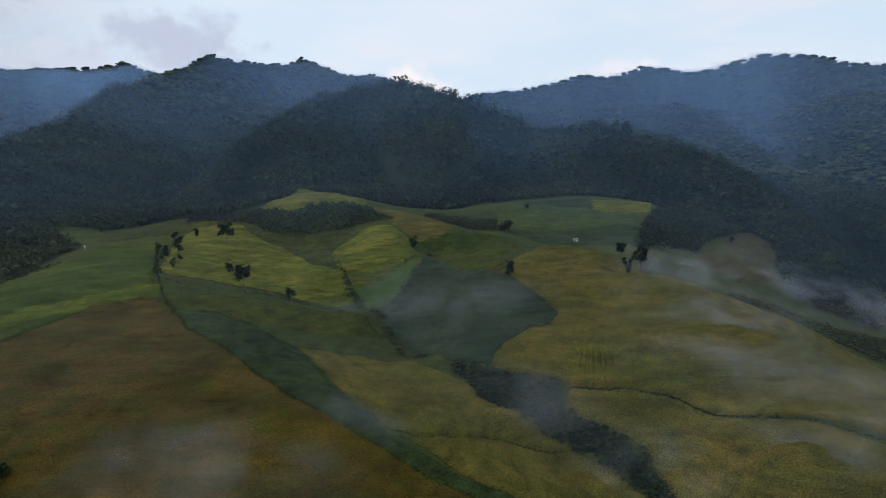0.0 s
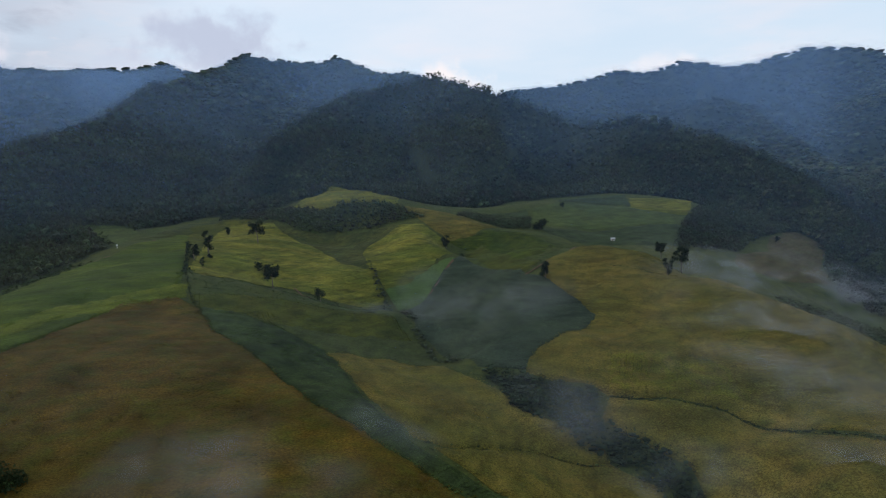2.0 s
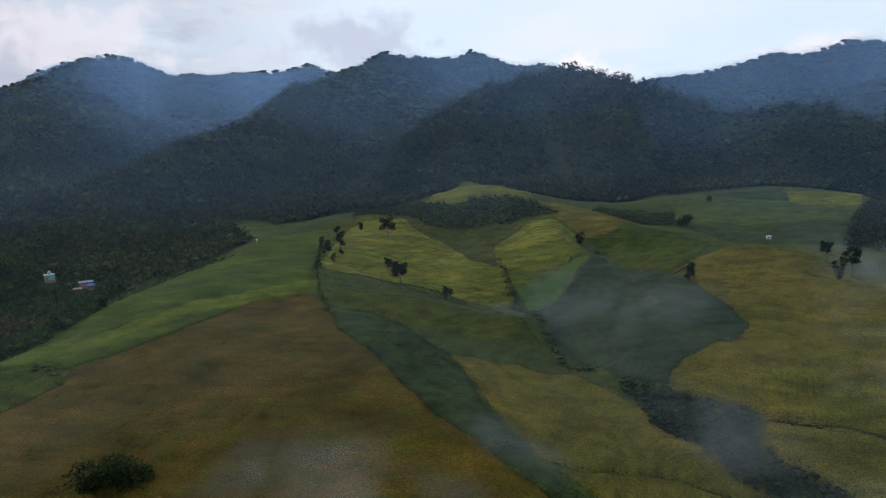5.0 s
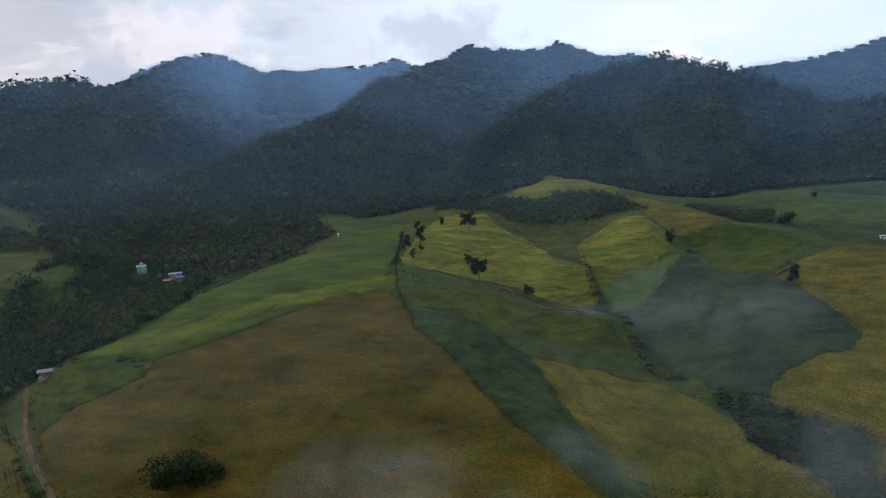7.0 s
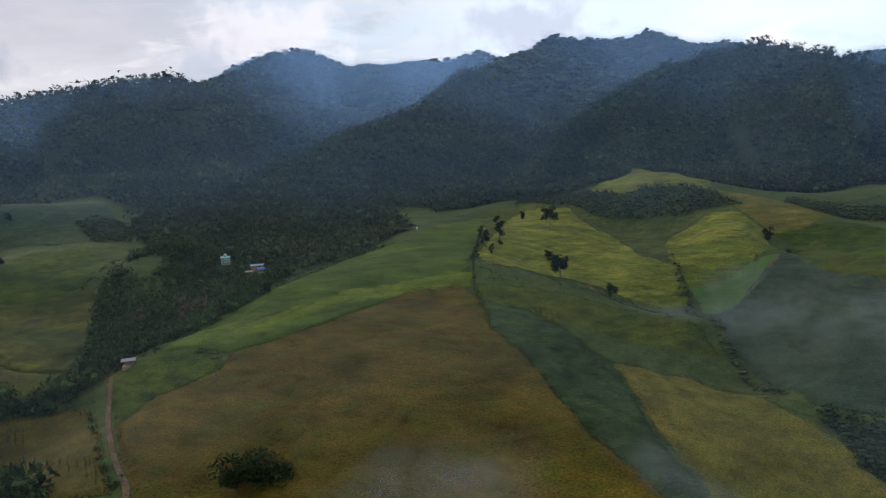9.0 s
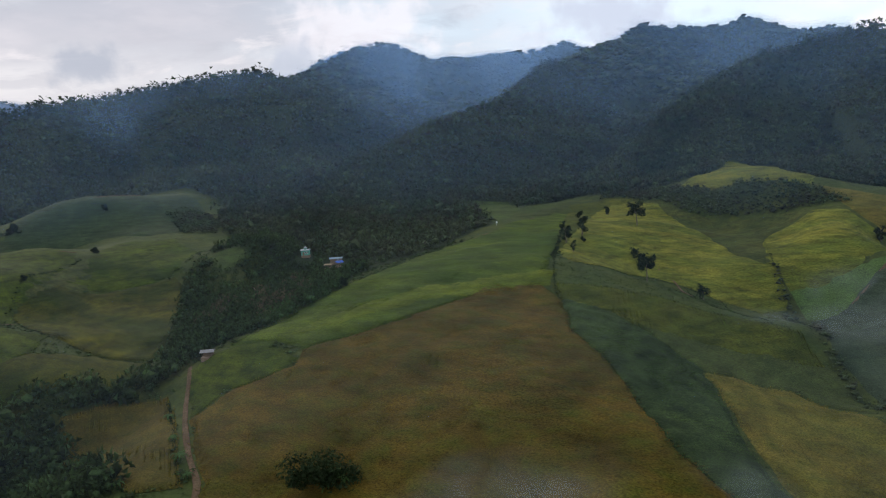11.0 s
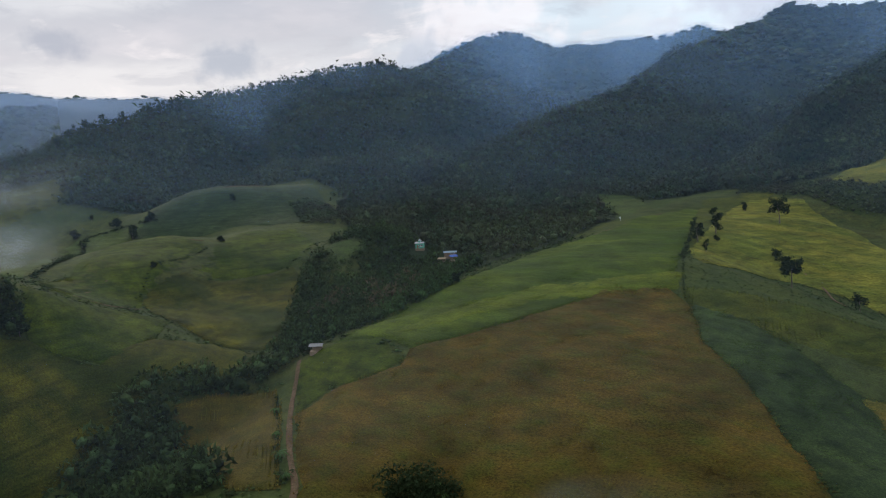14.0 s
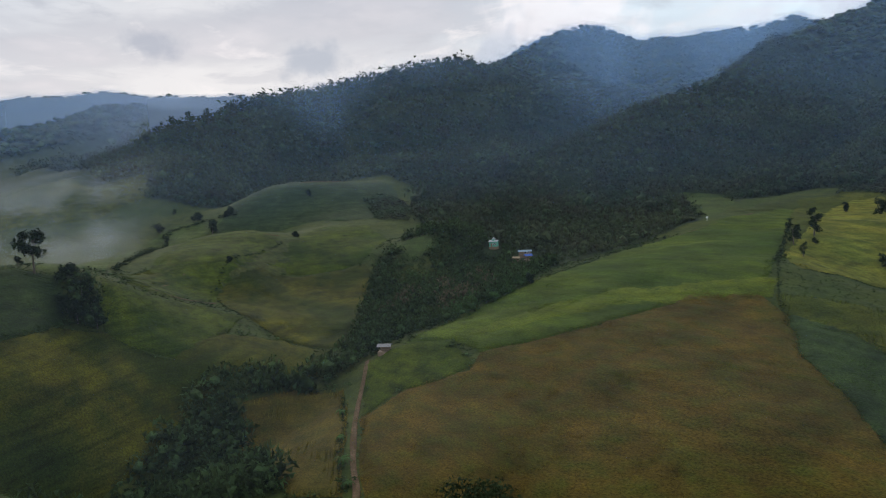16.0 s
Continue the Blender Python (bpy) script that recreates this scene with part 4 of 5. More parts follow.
def field(key, kind, poly):
    poly = grown(poly, 1.2 if min(p[1] for p in poly) < 260 else 2.0)
    mat, plant_mat, tall, dense, rows, turn = STYLES[kind]
    far = min(math.hypot(px, py - 40) for px, py in poly)
    step = 2.2 if far < 200 else 3.0 if far < 330 else 5.0
    edge = []
    for (ax, ay), (bx, by) in zip(poly, poly[1:] + poly[:1]):
        n = max(1, int(math.hypot(bx - ax, by - ay) / step))
        for i in range(n):
            s = i / n
            edge.append((ax + (bx - ax) * s, ay + (by - ay) * s))
    e = np.array(edge)
    e += 0.35 * step * np.stack([vnoise(e[:, 0], e[:, 1], 9, 11), vnoise(e[:, 0], e[:, 1], 9, 12)], -1)
    lo, hi = e.min(0), e.max(0)
    px, py = np.meshgrid(np.arange(lo[0], hi[0], step), np.arange(lo[1], hi[1], step))
    px, py = (q.ravel() + rng.uniform(-0.3, 0.3, q.size) * step for q in (px, py))
    shape = [tuple(q) for q in e]
    keep = inside(px, py, shape)
    px, py = px[keep], py[keep]
    near = np.ones(len(px), bool)
    for q in shape:
        near &= (px - q[0]) ** 2 + (py - q[1]) ** 2 > (0.5 * step) ** 2
    pts = [Vector(q) for q in shape] + [Vector(q) for q in zip(px[near], py[near])]
    out = delaunay_2d_cdt(pts, [], [list(range(len(shape)))], 1, 0.01)
    v = np.array([(q.x, q.y) for q in out[0]])
    f = np.array([t for t in out[2] if len(t) == 3])
    rim = np.zeros(len(v), bool)
    count = {}
    for t in f:
        for a, b in ((t[0], t[1]), (t[1], t[2]), (t[2], t[0])):
            count[(min(a, b), max(a, b))] = count.get((min(a, b), max(a, b)), 0) + 1
    for (a, b), c in count.items():
        if c == 1:
            rim[a] = rim[b] = True
    lift = 0.55 * tall * (1 + 0.5 * vnoise(v[:, 0], v[:, 1], 4, 13) + 0.35 * vnoise(v[:, 0], v[:, 1], 13, 14)) + 0.35
    z = height(v[:, 0], v[:, 1]) + np.where(rim, 0.12, lift)
    # the rim stands on the ground: a second ring just inside the outline carries the crop's edge
    root = tagged(new("crop_field"), *FIELD_NAMES[kind], group="terraced hillside fields", kind="stuff")
    mesh_object("crop_cover", np.c_[v, z], f, mat, root)
    if key in ("maize_strip", "slope_rows", "east_rows", "west_slope_low"):
        crop_rows(poly, 0.6 * rows, turn, 0.5 * tall, plant_mat if kind == "maize" else mat, root)
    if far < 380:
        area = 0.5 * abs(sum(a[0] * b[1] - b[0] * a[1] for a, b in zip(poly, poly[1:] + poly[:1])))
        n = int(area * dense * 0.8)
        x, y = rng.uniform(lo[0], hi[0], n * 3), rng.uniform(lo[1], hi[1], n * 3)
        if rows:
            c, s = math.cos(turn), math.sin(turn)
            along, across = c * x + s * y, -s * x + c * y
            across = np.round(across / rows) * rows + rng.normal(0, 0.12, len(x))
            x, y = c * along - s * across, s * along + c * across
        keep = inside(x + rng.normal(0, 1.0, len(x)), y + rng.normal(0, 1.0, len(x)), shape) & (np.hypot(x, y - 40) < 360)
        x, y = x[keep][:n], y[keep][:n]
        plants("plants", x, y, tall, plant_mat, root)


for key, (kind, poly) in FIELDS.items():
    field(key, kind, poly)


# ---- forest ----
def ico(sub):
    bm = bmesh.new()
    bmesh.ops.create_icosphere(bm, subdivisions=sub, radius=1)
    v = np.array([p.co for p in bm.verts])
    f = np.array([[p.index for p in t.verts] for t in bm.faces])
    bm.free()
    return v, f


def crown_shape(seed, lumps, sub):
    """A ragged crown about one unit wide, made of a few uneven lumps."""
    r = np.random.RandomState(seed)
    bv, bf = ico(sub)
    vs, fs, n = [], [], 0
    for k in range(lumps):
        c = np.array([r.normal(0, 0.22), r.normal(0, 0.22), 0.62 + r.uniform(-0.28, 0.25)]) if k else np.array([0, 0, 0.6])
        size = r.uniform(0.26, 0.4) if k else 0.42
        v = bv * size * r.uniform(0.72, 1.3, (len(bv), 1)) * (1, 1, r.uniform(0.7, 1.0)) + c
        vs.append(v)
        fs.append(bf + n)
        n += len(v)
    return np.concatenate(vs), np.concatenate(fs)


def scatter(name, shapes, x, y, wide, tall, material, parent=None, sink=0.1):
    vs, fs, n = [], [], 0
    z = height(x, y)
    pick = rng.randint(0, len(shapes), len(x))
    turn = rng.uniform(0, 6.28, len(x))
    for k, (v, f) in enumerate(shapes):
        i = np.where(pick == k)[0]
        c, s = np.cos(turn[i])[:, None], np.sin(turn[i])[:, None]
        px = (v[:, 0] * c - v[:, 1] * s) * wide[i, None] + x[i, None]
        py = (v[:, 0] * s + v[:, 1] * c) * wide[i, None] + y[i, None]
        pz = (v[:, 2] - sink) * tall[i, None] + z[i, None]
        vs.append(np.stack([px, py, pz], -1).reshape(-1, 3))
        fs.append((f[None] + np.arange(len(i))[:, None, None] * len(v) + n).reshape(-1, 3))
        n += len(i) * len(v)
    return mesh_object(name, np.concatenate(vs), np.concatenate(fs), material, parent, smooth=False)


def leafy_shape(seed, count=58, core=2, spread=1.0):
    """A crown of small tilted leaf sprays round a dark uneven core."""
    r = np.random.RandomState(seed)
    cv, cf = crown_shape(seed + 50, core, 0)
    vs, fs, n = [(cv - (0, 0, 0.58)) * (0.56, 0.56, 0.5) + (0, 0, 0.48)], [cf], len(cv)
    for _ in range(count):
        d = r.normal(0, 1, 3)
        d /= np.linalg.norm(d)
        p = d * (0.5, 0.5, 0.42) * r.uniform(0.75, 1.1) + (0, 0, 0.58)
        a, q = r.normal(0, 1, 3), r.normal(0, 1, 3)
        a = (a / np.linalg.norm(a) + 0.5 * d) * r.uniform(0.09, 0.17) * spread
        q = q / np.linalg.norm(q) * r.uniform(0.07, 0.13) * spread
        vs.append(np.array([p - q, p + a * 0.6 - q * 0.2, p + q, p + a]))
        fs.append(np.array([[0, 1, 2], [0, 2, 3]]) + n)
        n += 4
    return np.concatenate(vs), np.concatenate(fs)


def cleared(x, y):
    """Where the village buildings stand, and the open ground below them."""
    out = np.zeros(np.shape(x), bool)
    for hx, hy, reach in YARDS:
        d = np.hypot(hx, hy - 60)
        ux, uy = -hx / d, (60 - hy) / d
        along, across = (x - hx) * ux + (y - hy) * uy, np.abs((x - hx) * uy - (y - hy) * ux)
        out |= (along > -reach * 0.8) & (along < reach * 2.4) & (across < reach)
    return out


def before_field(x, y, tall):
    """Where grown trees would stand up before an open field, only young growth stands."""
    d, z = np.hypot(x + 10, y - 60), height(x, y)
    out = np.zeros(np.shape(x), bool)
    for part in (0.35, 0.7):
        k = 1 + part * np.minimum(tall / np.clip(100 - z, 12, None), 0.3)
        for name in ("clearing", "house_green", "far_light", "far_bright", "knob_top", "misty_slope", "far_east"):
            out |= inside(-10 + (x + 10) * k, 60 + (y - 60) * k, FIELDS[name][1])
    return out


LEAFY = [leafy_shape(s, 70, 2, 1.1) for s in range(8)]
SCRUB = [leafy_shape(s, 18) for s in range(30, 36)]
MID = [leafy_shape(s, 30, 1, 1.2) for s in range(60, 70)]
UPPER = [leafy_shape(s, 15, 1, 1.55) for s in range(80, 88)]
FAR = [crown_shape(s, 2, 1) for s in range(20, 26)]
WEEDS = [leafy_shape(s, 9, 1, 1.9) for s in range(40, 46)]
forest_plan = FOREST_FOOT + [(4000, 500), (4000, 4900), (-4900, 4900), (-4900, 60)]
all_fields = [p for _, p in FIELDS.values()]
shaded = inside(X.ravel()[quad], Y.ravel()[quad], forest_plan)
for p in all_fields:
    shaded &= ~inside(X.ravel()[quad], Y.ravel()[quad], p)
ground.data.materials.append(UNDERGROWTH)
ground.data.polygons.foreach_set("material_index", shaded.astype(np.int32))


def stand(x0, x1, y0, y1, gap, lo, hi):
    """Tree places in a box of the plan, between two distances from the valley, on slopes that face it."""
    x, y = np.meshgrid(np.arange(x0, x1, gap), np.arange(y0, y1, gap))
    x, y = (q.ravel() + rng.uniform(-0.45, 0.45, q.size) * gap for q in (x, y))
    d = np.hypot(x + 10, y - 40)
    ok = inside(x, y, forest_plan) & (d > lo) & (d < hi) & (np.abs(np.degrees(np.arctan2(-x, y)) - 20) < 66)
    x, y = x[ok], y[ok]
    # leave out trees on back slopes, which the valley never sees
    z = height(x, y) + 9 + 0.006 * np.hypot(x, y)
    d = np.hypot(x + 10, y - 40)
    slope, ok = (z - 100) / d, np.ones(len(x), bool)
    for s in np.linspace(0.3, 0.97, 34):
        ok &= (height(-10 + (x + 10) * s, 40 + (y - 40) * s) - 100) / (d * s) < slope + 0.012
    for p in all_fields:
        ok &= ~inside(x, y, p)
    for p in WOODS.values():
        ok &= ~inside(x, y, p)
    ok &= ~cleared(x, y)
    return x[ok], y[ok]


for label, box, gap, shapes, wide, lo, hi in (
        ("dense dark green rainforest on the nearer mountain slopes", (-900, 700, 250, 950), 6.3, MID, 8.4, 0, 830),
        ("dense dark rainforest on the upper mountain slopes", (-1100, 800, 250, 1200), 8.2, UPPER, 11.0, 830, 1180),
        ("hazy forest on the farther mountain ridges", (-2600, 1800, 100, 3200), 13.0, FAR, 15.0, 1180, 2500),
        ("faint forest on the most distant ridges", (-4400, 1800, 400, 4600), 30.0, FAR, 34.0, 2500, 4800)):
    x, y = stand(*box[:2], *box[2:], gap, lo, hi)
    size = rng.uniform(0.55, 1.3, len(x)) * np.where(rng.rand(len(x)) < (0.07 if gap < 10 else 0.0), 1.6, 1.0)
    tall = size * (wide * 1.1 if gap < 7 else wide * 1.0 if gap < 10 else wide * 0.6 if gap < 20 else wide * 0.45)
    tall = np.where(before_field(x, y, tall), 0.4 * tall, tall)
    f = scatter("forest", shapes, x, y, wide * size, tall, LEAF)
    tagged(f, label, "forest", kind="stuff")

for key, poly in WOODS.items():
    xs, ys = [p[0] for p in poly], [p[1] for p in poly]
    scrub = key not in ("village_woods", "west_corner_woods", "far_woods", "east_woods", "clearing_woods", "banana_grove")
    gap = 1.9 if key == "gully_scrub" else 2.5 if scrub else 4.2
    x, y = np.meshgrid(np.arange(min(xs), max(xs), gap), np.arange(min(ys), max(ys), gap))
    x, y = (q.ravel() + rng.uniform(-0.45, 0.45, q.size) * gap for q in (x, y))
    ok = inside(x, y, poly) & ~cleared(x, y)
    for p in all_fields:
        ok &= ~inside(x, y, p) | scrub
    x, y = x[ok], y[ok]
    size = rng.uniform(0.45, 1.5, len(x)) * np.where(before_field(x, y, 5.5) & (not scrub), 0.5, 1.0)
    brown = (rng.rand(len(x)) < 0.22) & (np.hypot(x + 272, y - 285) < 28) & (not scrub)
    size = size * np.where((y < 215) & (key == "village_woods"), 1.35, 1.0)
    tall = 4.2 if key == "knob_scrub" else 2.6 if scrub else 5.5
    wide = 3.4 if scrub else 5.0
    w = scatter("woodland", SCRUB if scrub else LEAFY, x[~brown], y[~brown], (wide * size)[~brown], (tall * size)[~brown], LEAF_DARK if key == "gully_scrub" else LEAF if scrub or key in ("far_woods", "east_woods", "clearing_woods") else LEAF_GREEN if key == "banana_grove" else LEAF_NEAR)
    tagged(w, "low dark scrub filling the gully" if scrub else "dense green trees and bushes filling the valley", "scrub" if scrub else "trees", kind="stuff")
    if brown.any():
        w = scatter("woodland", LEAFY, x[brown], y[brown], (wide * size)[brown], (tall * size)[brown] * 1.15, LEAF_BROWN)
        tagged(w, "trees with reddish brown crowns beside the valley track", "trees", kind="stuff")


# ---- single trees ----
def tube(points, radii, sides=6):
    """A tapered round limb along some points, closed at the tip."""
    vs, fs = [], []
    for k, (p, r) in enumerate(zip(points, radii)):
        for i in range(sides):
            a = 2 * math.pi * i / sides
            vs.append((p[0] + r * math.cos(a), p[1] + r * math.sin(a), p[2]))
        if k:
            for i in range(sides):
                q, w = (k - 1) * sides + i, (k - 1) * sides + (i + 1) % sides
                fs += [(q, w, w + sides), (q, w + sides, q + sides)]
    vs.append(points[-1])
    top = len(vs) - 1
    fs += [(top - sides + i, top - sides + (i + 1) % sides, top) for i in range(sides)]
    return vs, fs


def single_tree(x, y, tall, wide, habit, seed):
    r = np.random.RandomState(seed)
    root = new("bush" if habit == "bush" else "tree")
    root.location = (x, y, float(height(x, y)) - 0.15)
    label, bare, leaves = {
        "dense": ("solitary tree with a dense dark crown among the fields", 0.15, 900),
        "broad": ("small round crowned tree standing in a rice field", 0.25, 420),
        "sparse": ("tall tree with bare trunk and open sparse crown", 0.42, 1100),
        "emergent": ("tall forest tree rising above the canopy on the ridge", 0.3, 460),
        "bush": ("large leafy green bush clump in the dry field", 0.0, 3600)}[habit]
    tagged(root, label, "bush" if habit == "bush" else "tree", group="ridge trees" if habit == "emergent" else "scattered field trees")
    lean = r.normal(0, 0.04, 2) * tall
    top = tall * 0.8
    stem = [(lean[0] * s * s, lean[1] * s * s, top * s) for s in (0, 0.15, 0.4, 0.7, 1.0)]
    girth = 0.022 * tall + 0.04
    v, f = tube(stem, [girth * 1.3, girth, girth * 0.8, girth * 0.55, girth * 0.2])
    if habit != "bush":
        mesh_object("trunk", v, f, BARK, root)
    lobes = []
    for k in range(7 if habit not in ("sparse", "emergent") else 9):
        s = bare + (0.95 - bare) * (k + 0.5) / (7 if habit not in ("sparse", "emergent") else 9)
        a, out = r.uniform(0, 6.28), wide * 0.5 * r.uniform(0.35, 0.85) * (1.15 - 0.6 * abs(s - 0.55))
        tip = (lean[0] * s * s + out * math.cos(a), lean[1] * s * s + out * math.sin(a), tall * min(0.95, s + 0.08))
        start = (lean[0] * s * s, lean[1] * s * s, tall * max(bare * 0.8, s - 0.12))
        mid = tuple(0.5 * (p + q) for p, q in zip(start, tip))
        v, f = tube([start, (mid[0], mid[1], mid[2] - 0.02 * tall), tip], [girth * 0.4, girth * 0.28, girth * 0.1], 5)
        mesh_object("limb", v, f, BARK, root)
        lobes.append((np.array(tip), wide * (0.28 if habit not in ("sparse", "emergent") else 0.26) * r.uniform(0.75, 1.2)))
    if habit not in ("sparse", "emergent"):
        lobes.append((np.array([lean[0] * 0.4, lean[1] * 0.4, tall * 0.6]), wide * 0.36))
    vs, fs, n = [], [], 0
    leaf = 0.5 if habit == "bush" else 0.05 * wide + 0.16
    for _ in range(leaves):
        c, size = lobes[r.randint(len(lobes))]
        d = r.normal(0, 1, 3)
        d /= np.linalg.norm(d)
        p = c + d * size * r.uniform(0.35, 1.05) * (1, 1, 0.8)
        p[2] = max(p[2], 0.1)
        a, q = r.normal(0, 1, 3) * leaf * 0.8, r.normal(0, 1, 3) * leaf * 0.55
        vs += [p - q, p + a * 0.5 - q * 0.2, p + q, p + a]
        fs += [(n, n + 1, n + 2), (n, n + 2, n + 3)]
        n += 4
    mesh_object("crown", np.array(vs), fs, LEAF_DARK, root, smooth=False)


# trees that stand out above the canopy along the nearer crests
for name, first, last, n in (("west_mountain", 3, 15, 30), ("centre_hill", 5, 17, 24), ("spur", 6, 12, 14), ("west_peak", 1, 10, 20)):
    crest = RIDGES[name][1][first:last]
    for i in range(n):
        s = rng.uniform(0, len(crest) - 1.001)
        (ax, ay, _), (bx, by, _), w = crest[int(s)], crest[int(s) + 1], s - int(s)
        SINGLE_TREES.append((ax + (bx - ax) * w + rng.normal(0, 4), ay + (by - ay) * w + rng.normal(0, 4), rng.uniform(10.5, 14.5), rng.uniform(6, 9.5), "emergent"))

for k, (x, y, tall, wide, habit) in enumerate(SINGLE_TREES):
    single_tree(x, y, tall, wide, habit, 100 + k)


def banana_plant(x, y, tall, seed):
    """A clump of long arching leaves on a short thick stem."""
    r = np.random.RandomState(seed)
    root = tagged(new("banana_plant"), "banana plant with long arching green leaves by the track", "banana plant", group="banana plants")
    root.location = (x, y, float(height(x, y)) - 0.1)
    v, f = tube([(0, 0, 0), (0.02, 0, tall * 0.25), (0.05, 0.03, tall * 0.5)], [0.22, 0.18, 0.08], 7)
    mesh_object("stem", v, f, LEAF_GREEN, root)
    for k in range(9):
        a, long, rise = k * 0.7 + r.uniform(-0.2, 0.2), tall * r.uniform(0.55, 0.8), r.uniform(0.5, 1.1)
        dx, dy = math.cos(a), math.sin(a)
        vs, fs = [], []
        for i in range(7):
            s = i / 6
            out, z = long * s * (1 - 0.15 * s), tall * 0.48 + long * (rise * s - 1.15 * s * s)
            w = 0.34 * math.sin(math.pi * min(1, 0.12 + 0.88 * s)) + 0.02
            for e, drop in ((-w, 0.1), (0, 0), (w, 0.1)):
                vs.append((dx * out - dy * e, dy * out + dx * e, max(z - drop, 0.1)))
            if i:
                q = (i - 1) * 3
                fs += [(q, q + 1, q + 4, q + 3), (q + 1, q + 2, q + 5, q + 4)]
        mesh_object("leaf", vs, fs, LEAF_GREEN, root)


for k, (x, y) in enumerate(BANANAS):
    banana_plant(x, y, 3.2 + 1.6 * ((k * 37) % 10) / 10, 300 + k)


# ---- hedges and weedy field edges ----
def hedge(points, gap, wide, tall, label):
    xs, ys = [], []
    for (ax, ay), (bx, by) in zip(points, points[1:]):
        n = max(1, int(math.hypot(bx - ax, by - ay) / gap))
        s = (np.arange(n) + rng.rand(n)) / n
        xs.append(ax + (bx - ax) * s + rng.normal(0, 0.25 * wide, n))
        ys.append(ay + (by - ay) * s + rng.normal(0, 0.25 * wide, n))
    x, y = np.concatenate(xs), np.concatenate(ys)
    size = rng.uniform(0.4, 1.3, len(x))
    return tagged(scatter("hedge", SCRUB, x, y, wide * size, tall * size, LEAF_DARK), label, "hedge", group="weedy field edges", kind="stuff")


for gap, wide, tall, points in HEDGES:
    hedge(points, 0.6 * gap, 0.85 * wide, 0.9 * tall, "dark line of weeds and shrubs along a field edge" if tall < 1.5 else "ragged row of dark shrubs on the hill crest")


# ---- weeds on the strips between the fields ----
x, y = rng.uniform(-380, 180, 32000), rng.uniform(95, 430, 32000)
ok = (np.abs(np.degrees(np.arctan2(-x, y - 20)) - 22) < 64) & ~inside(x, y, forest_plan) & ~cleared(x, y)
for p in all_fields + list(WOODS.values()):
    ok &= ~inside(x, y, p)
for (ax, ay), (bx, by) in zip(TRACK, TRACK[1:]):
    u = np.clip(((x - ax) * (bx - ax) + (y - ay) * (by - ay)) / ((bx - ax) ** 2 + (by - ay) ** 2), 0, 1)
    ok &= np.hypot(x - ax - u * (bx - ax), y - ay - u * (by - ay)) > 2.2
x, y = x[ok], y[ok]
size = rng.uniform(0.4, 1.2, len(x)) * np.where(rng.rand(len(x)) < 0.05, 2.0, 1.0) * np.where(x > -150, 0.55, 1.0)
tagged(scatter("weeds", WEEDS, x, y, 1.9 * size, 1.0 * size, LEAF_NEAR), "coarse green weeds and low shrubs between the fields", "weeds", kind="stuff")


# ---- dirt track and footpaths ----
def drape(name, points, wide, label, ruts=False, material=None, lift=0.12):
    line = []
    for (ax, ay), (bx, by) in zip(points, points[1:]):
        n = max(2, int(math.hypot(bx - ax, by - ay) / 1.5))
        line += [(ax + (bx - ax) * i / n, ay + (by - ay) * i / n) for i in range(n)]
    p = np.array(line + [points[-1]], float)
    for _ in range(8):
        p[1:-1] = 0.25 * p[:-2] + 0.5 * p[1:-1] + 0.25 * p[2:]
    d = np.gradient(p, axis=0)
    d /= np.linalg.norm(d, axis=1)[:, None]
    off = np.array([-0.5, -0.36, -0.26, -0.12, 0, 0.12, 0.26, 0.36, 0.5])
    dip = np.array([-0.25, 0.05, -0.08, 0.06, 0.1, 0.06, -0.08, 0.05, -0.25]) if ruts else np.array([-0.2, 0.03, 0.05, 0.06, 0.06, 0.06, 0.05, 0.03, -0.2])
    w = wide * (1 + 0.18 * vnoise(p[:, 0], p[:, 1], 8, 51))
    px = p[:, :1] - d[:, 1:] * off * w[:, None]
    py = p[:, 1:] + d[:, :1] * off * w[:, None]
    pz = height(px, py) + lift + dip
    rows, cols = px.shape
    q = (np.arange(rows - 1)[:, None] * cols + np.arange(cols - 1)[None]).ravel()
    ob = mesh_object(name, np.stack([px, py, pz], -1).reshape(-1, 3), np.stack([q, q + 1, q + cols + 1, q + cols], -1), material or SOIL)
    return tagged(ob, label, "track" if ruts else "path", kind="structure")


drape("track", TRACK, 1.8, "rutted reddish dirt track down the valley", True, lift=0.5)
for wide, points in FOOTPATHS:
    drape("footpath", points, wide, "narrow bare earth footpath between the fields", lift=0.55)


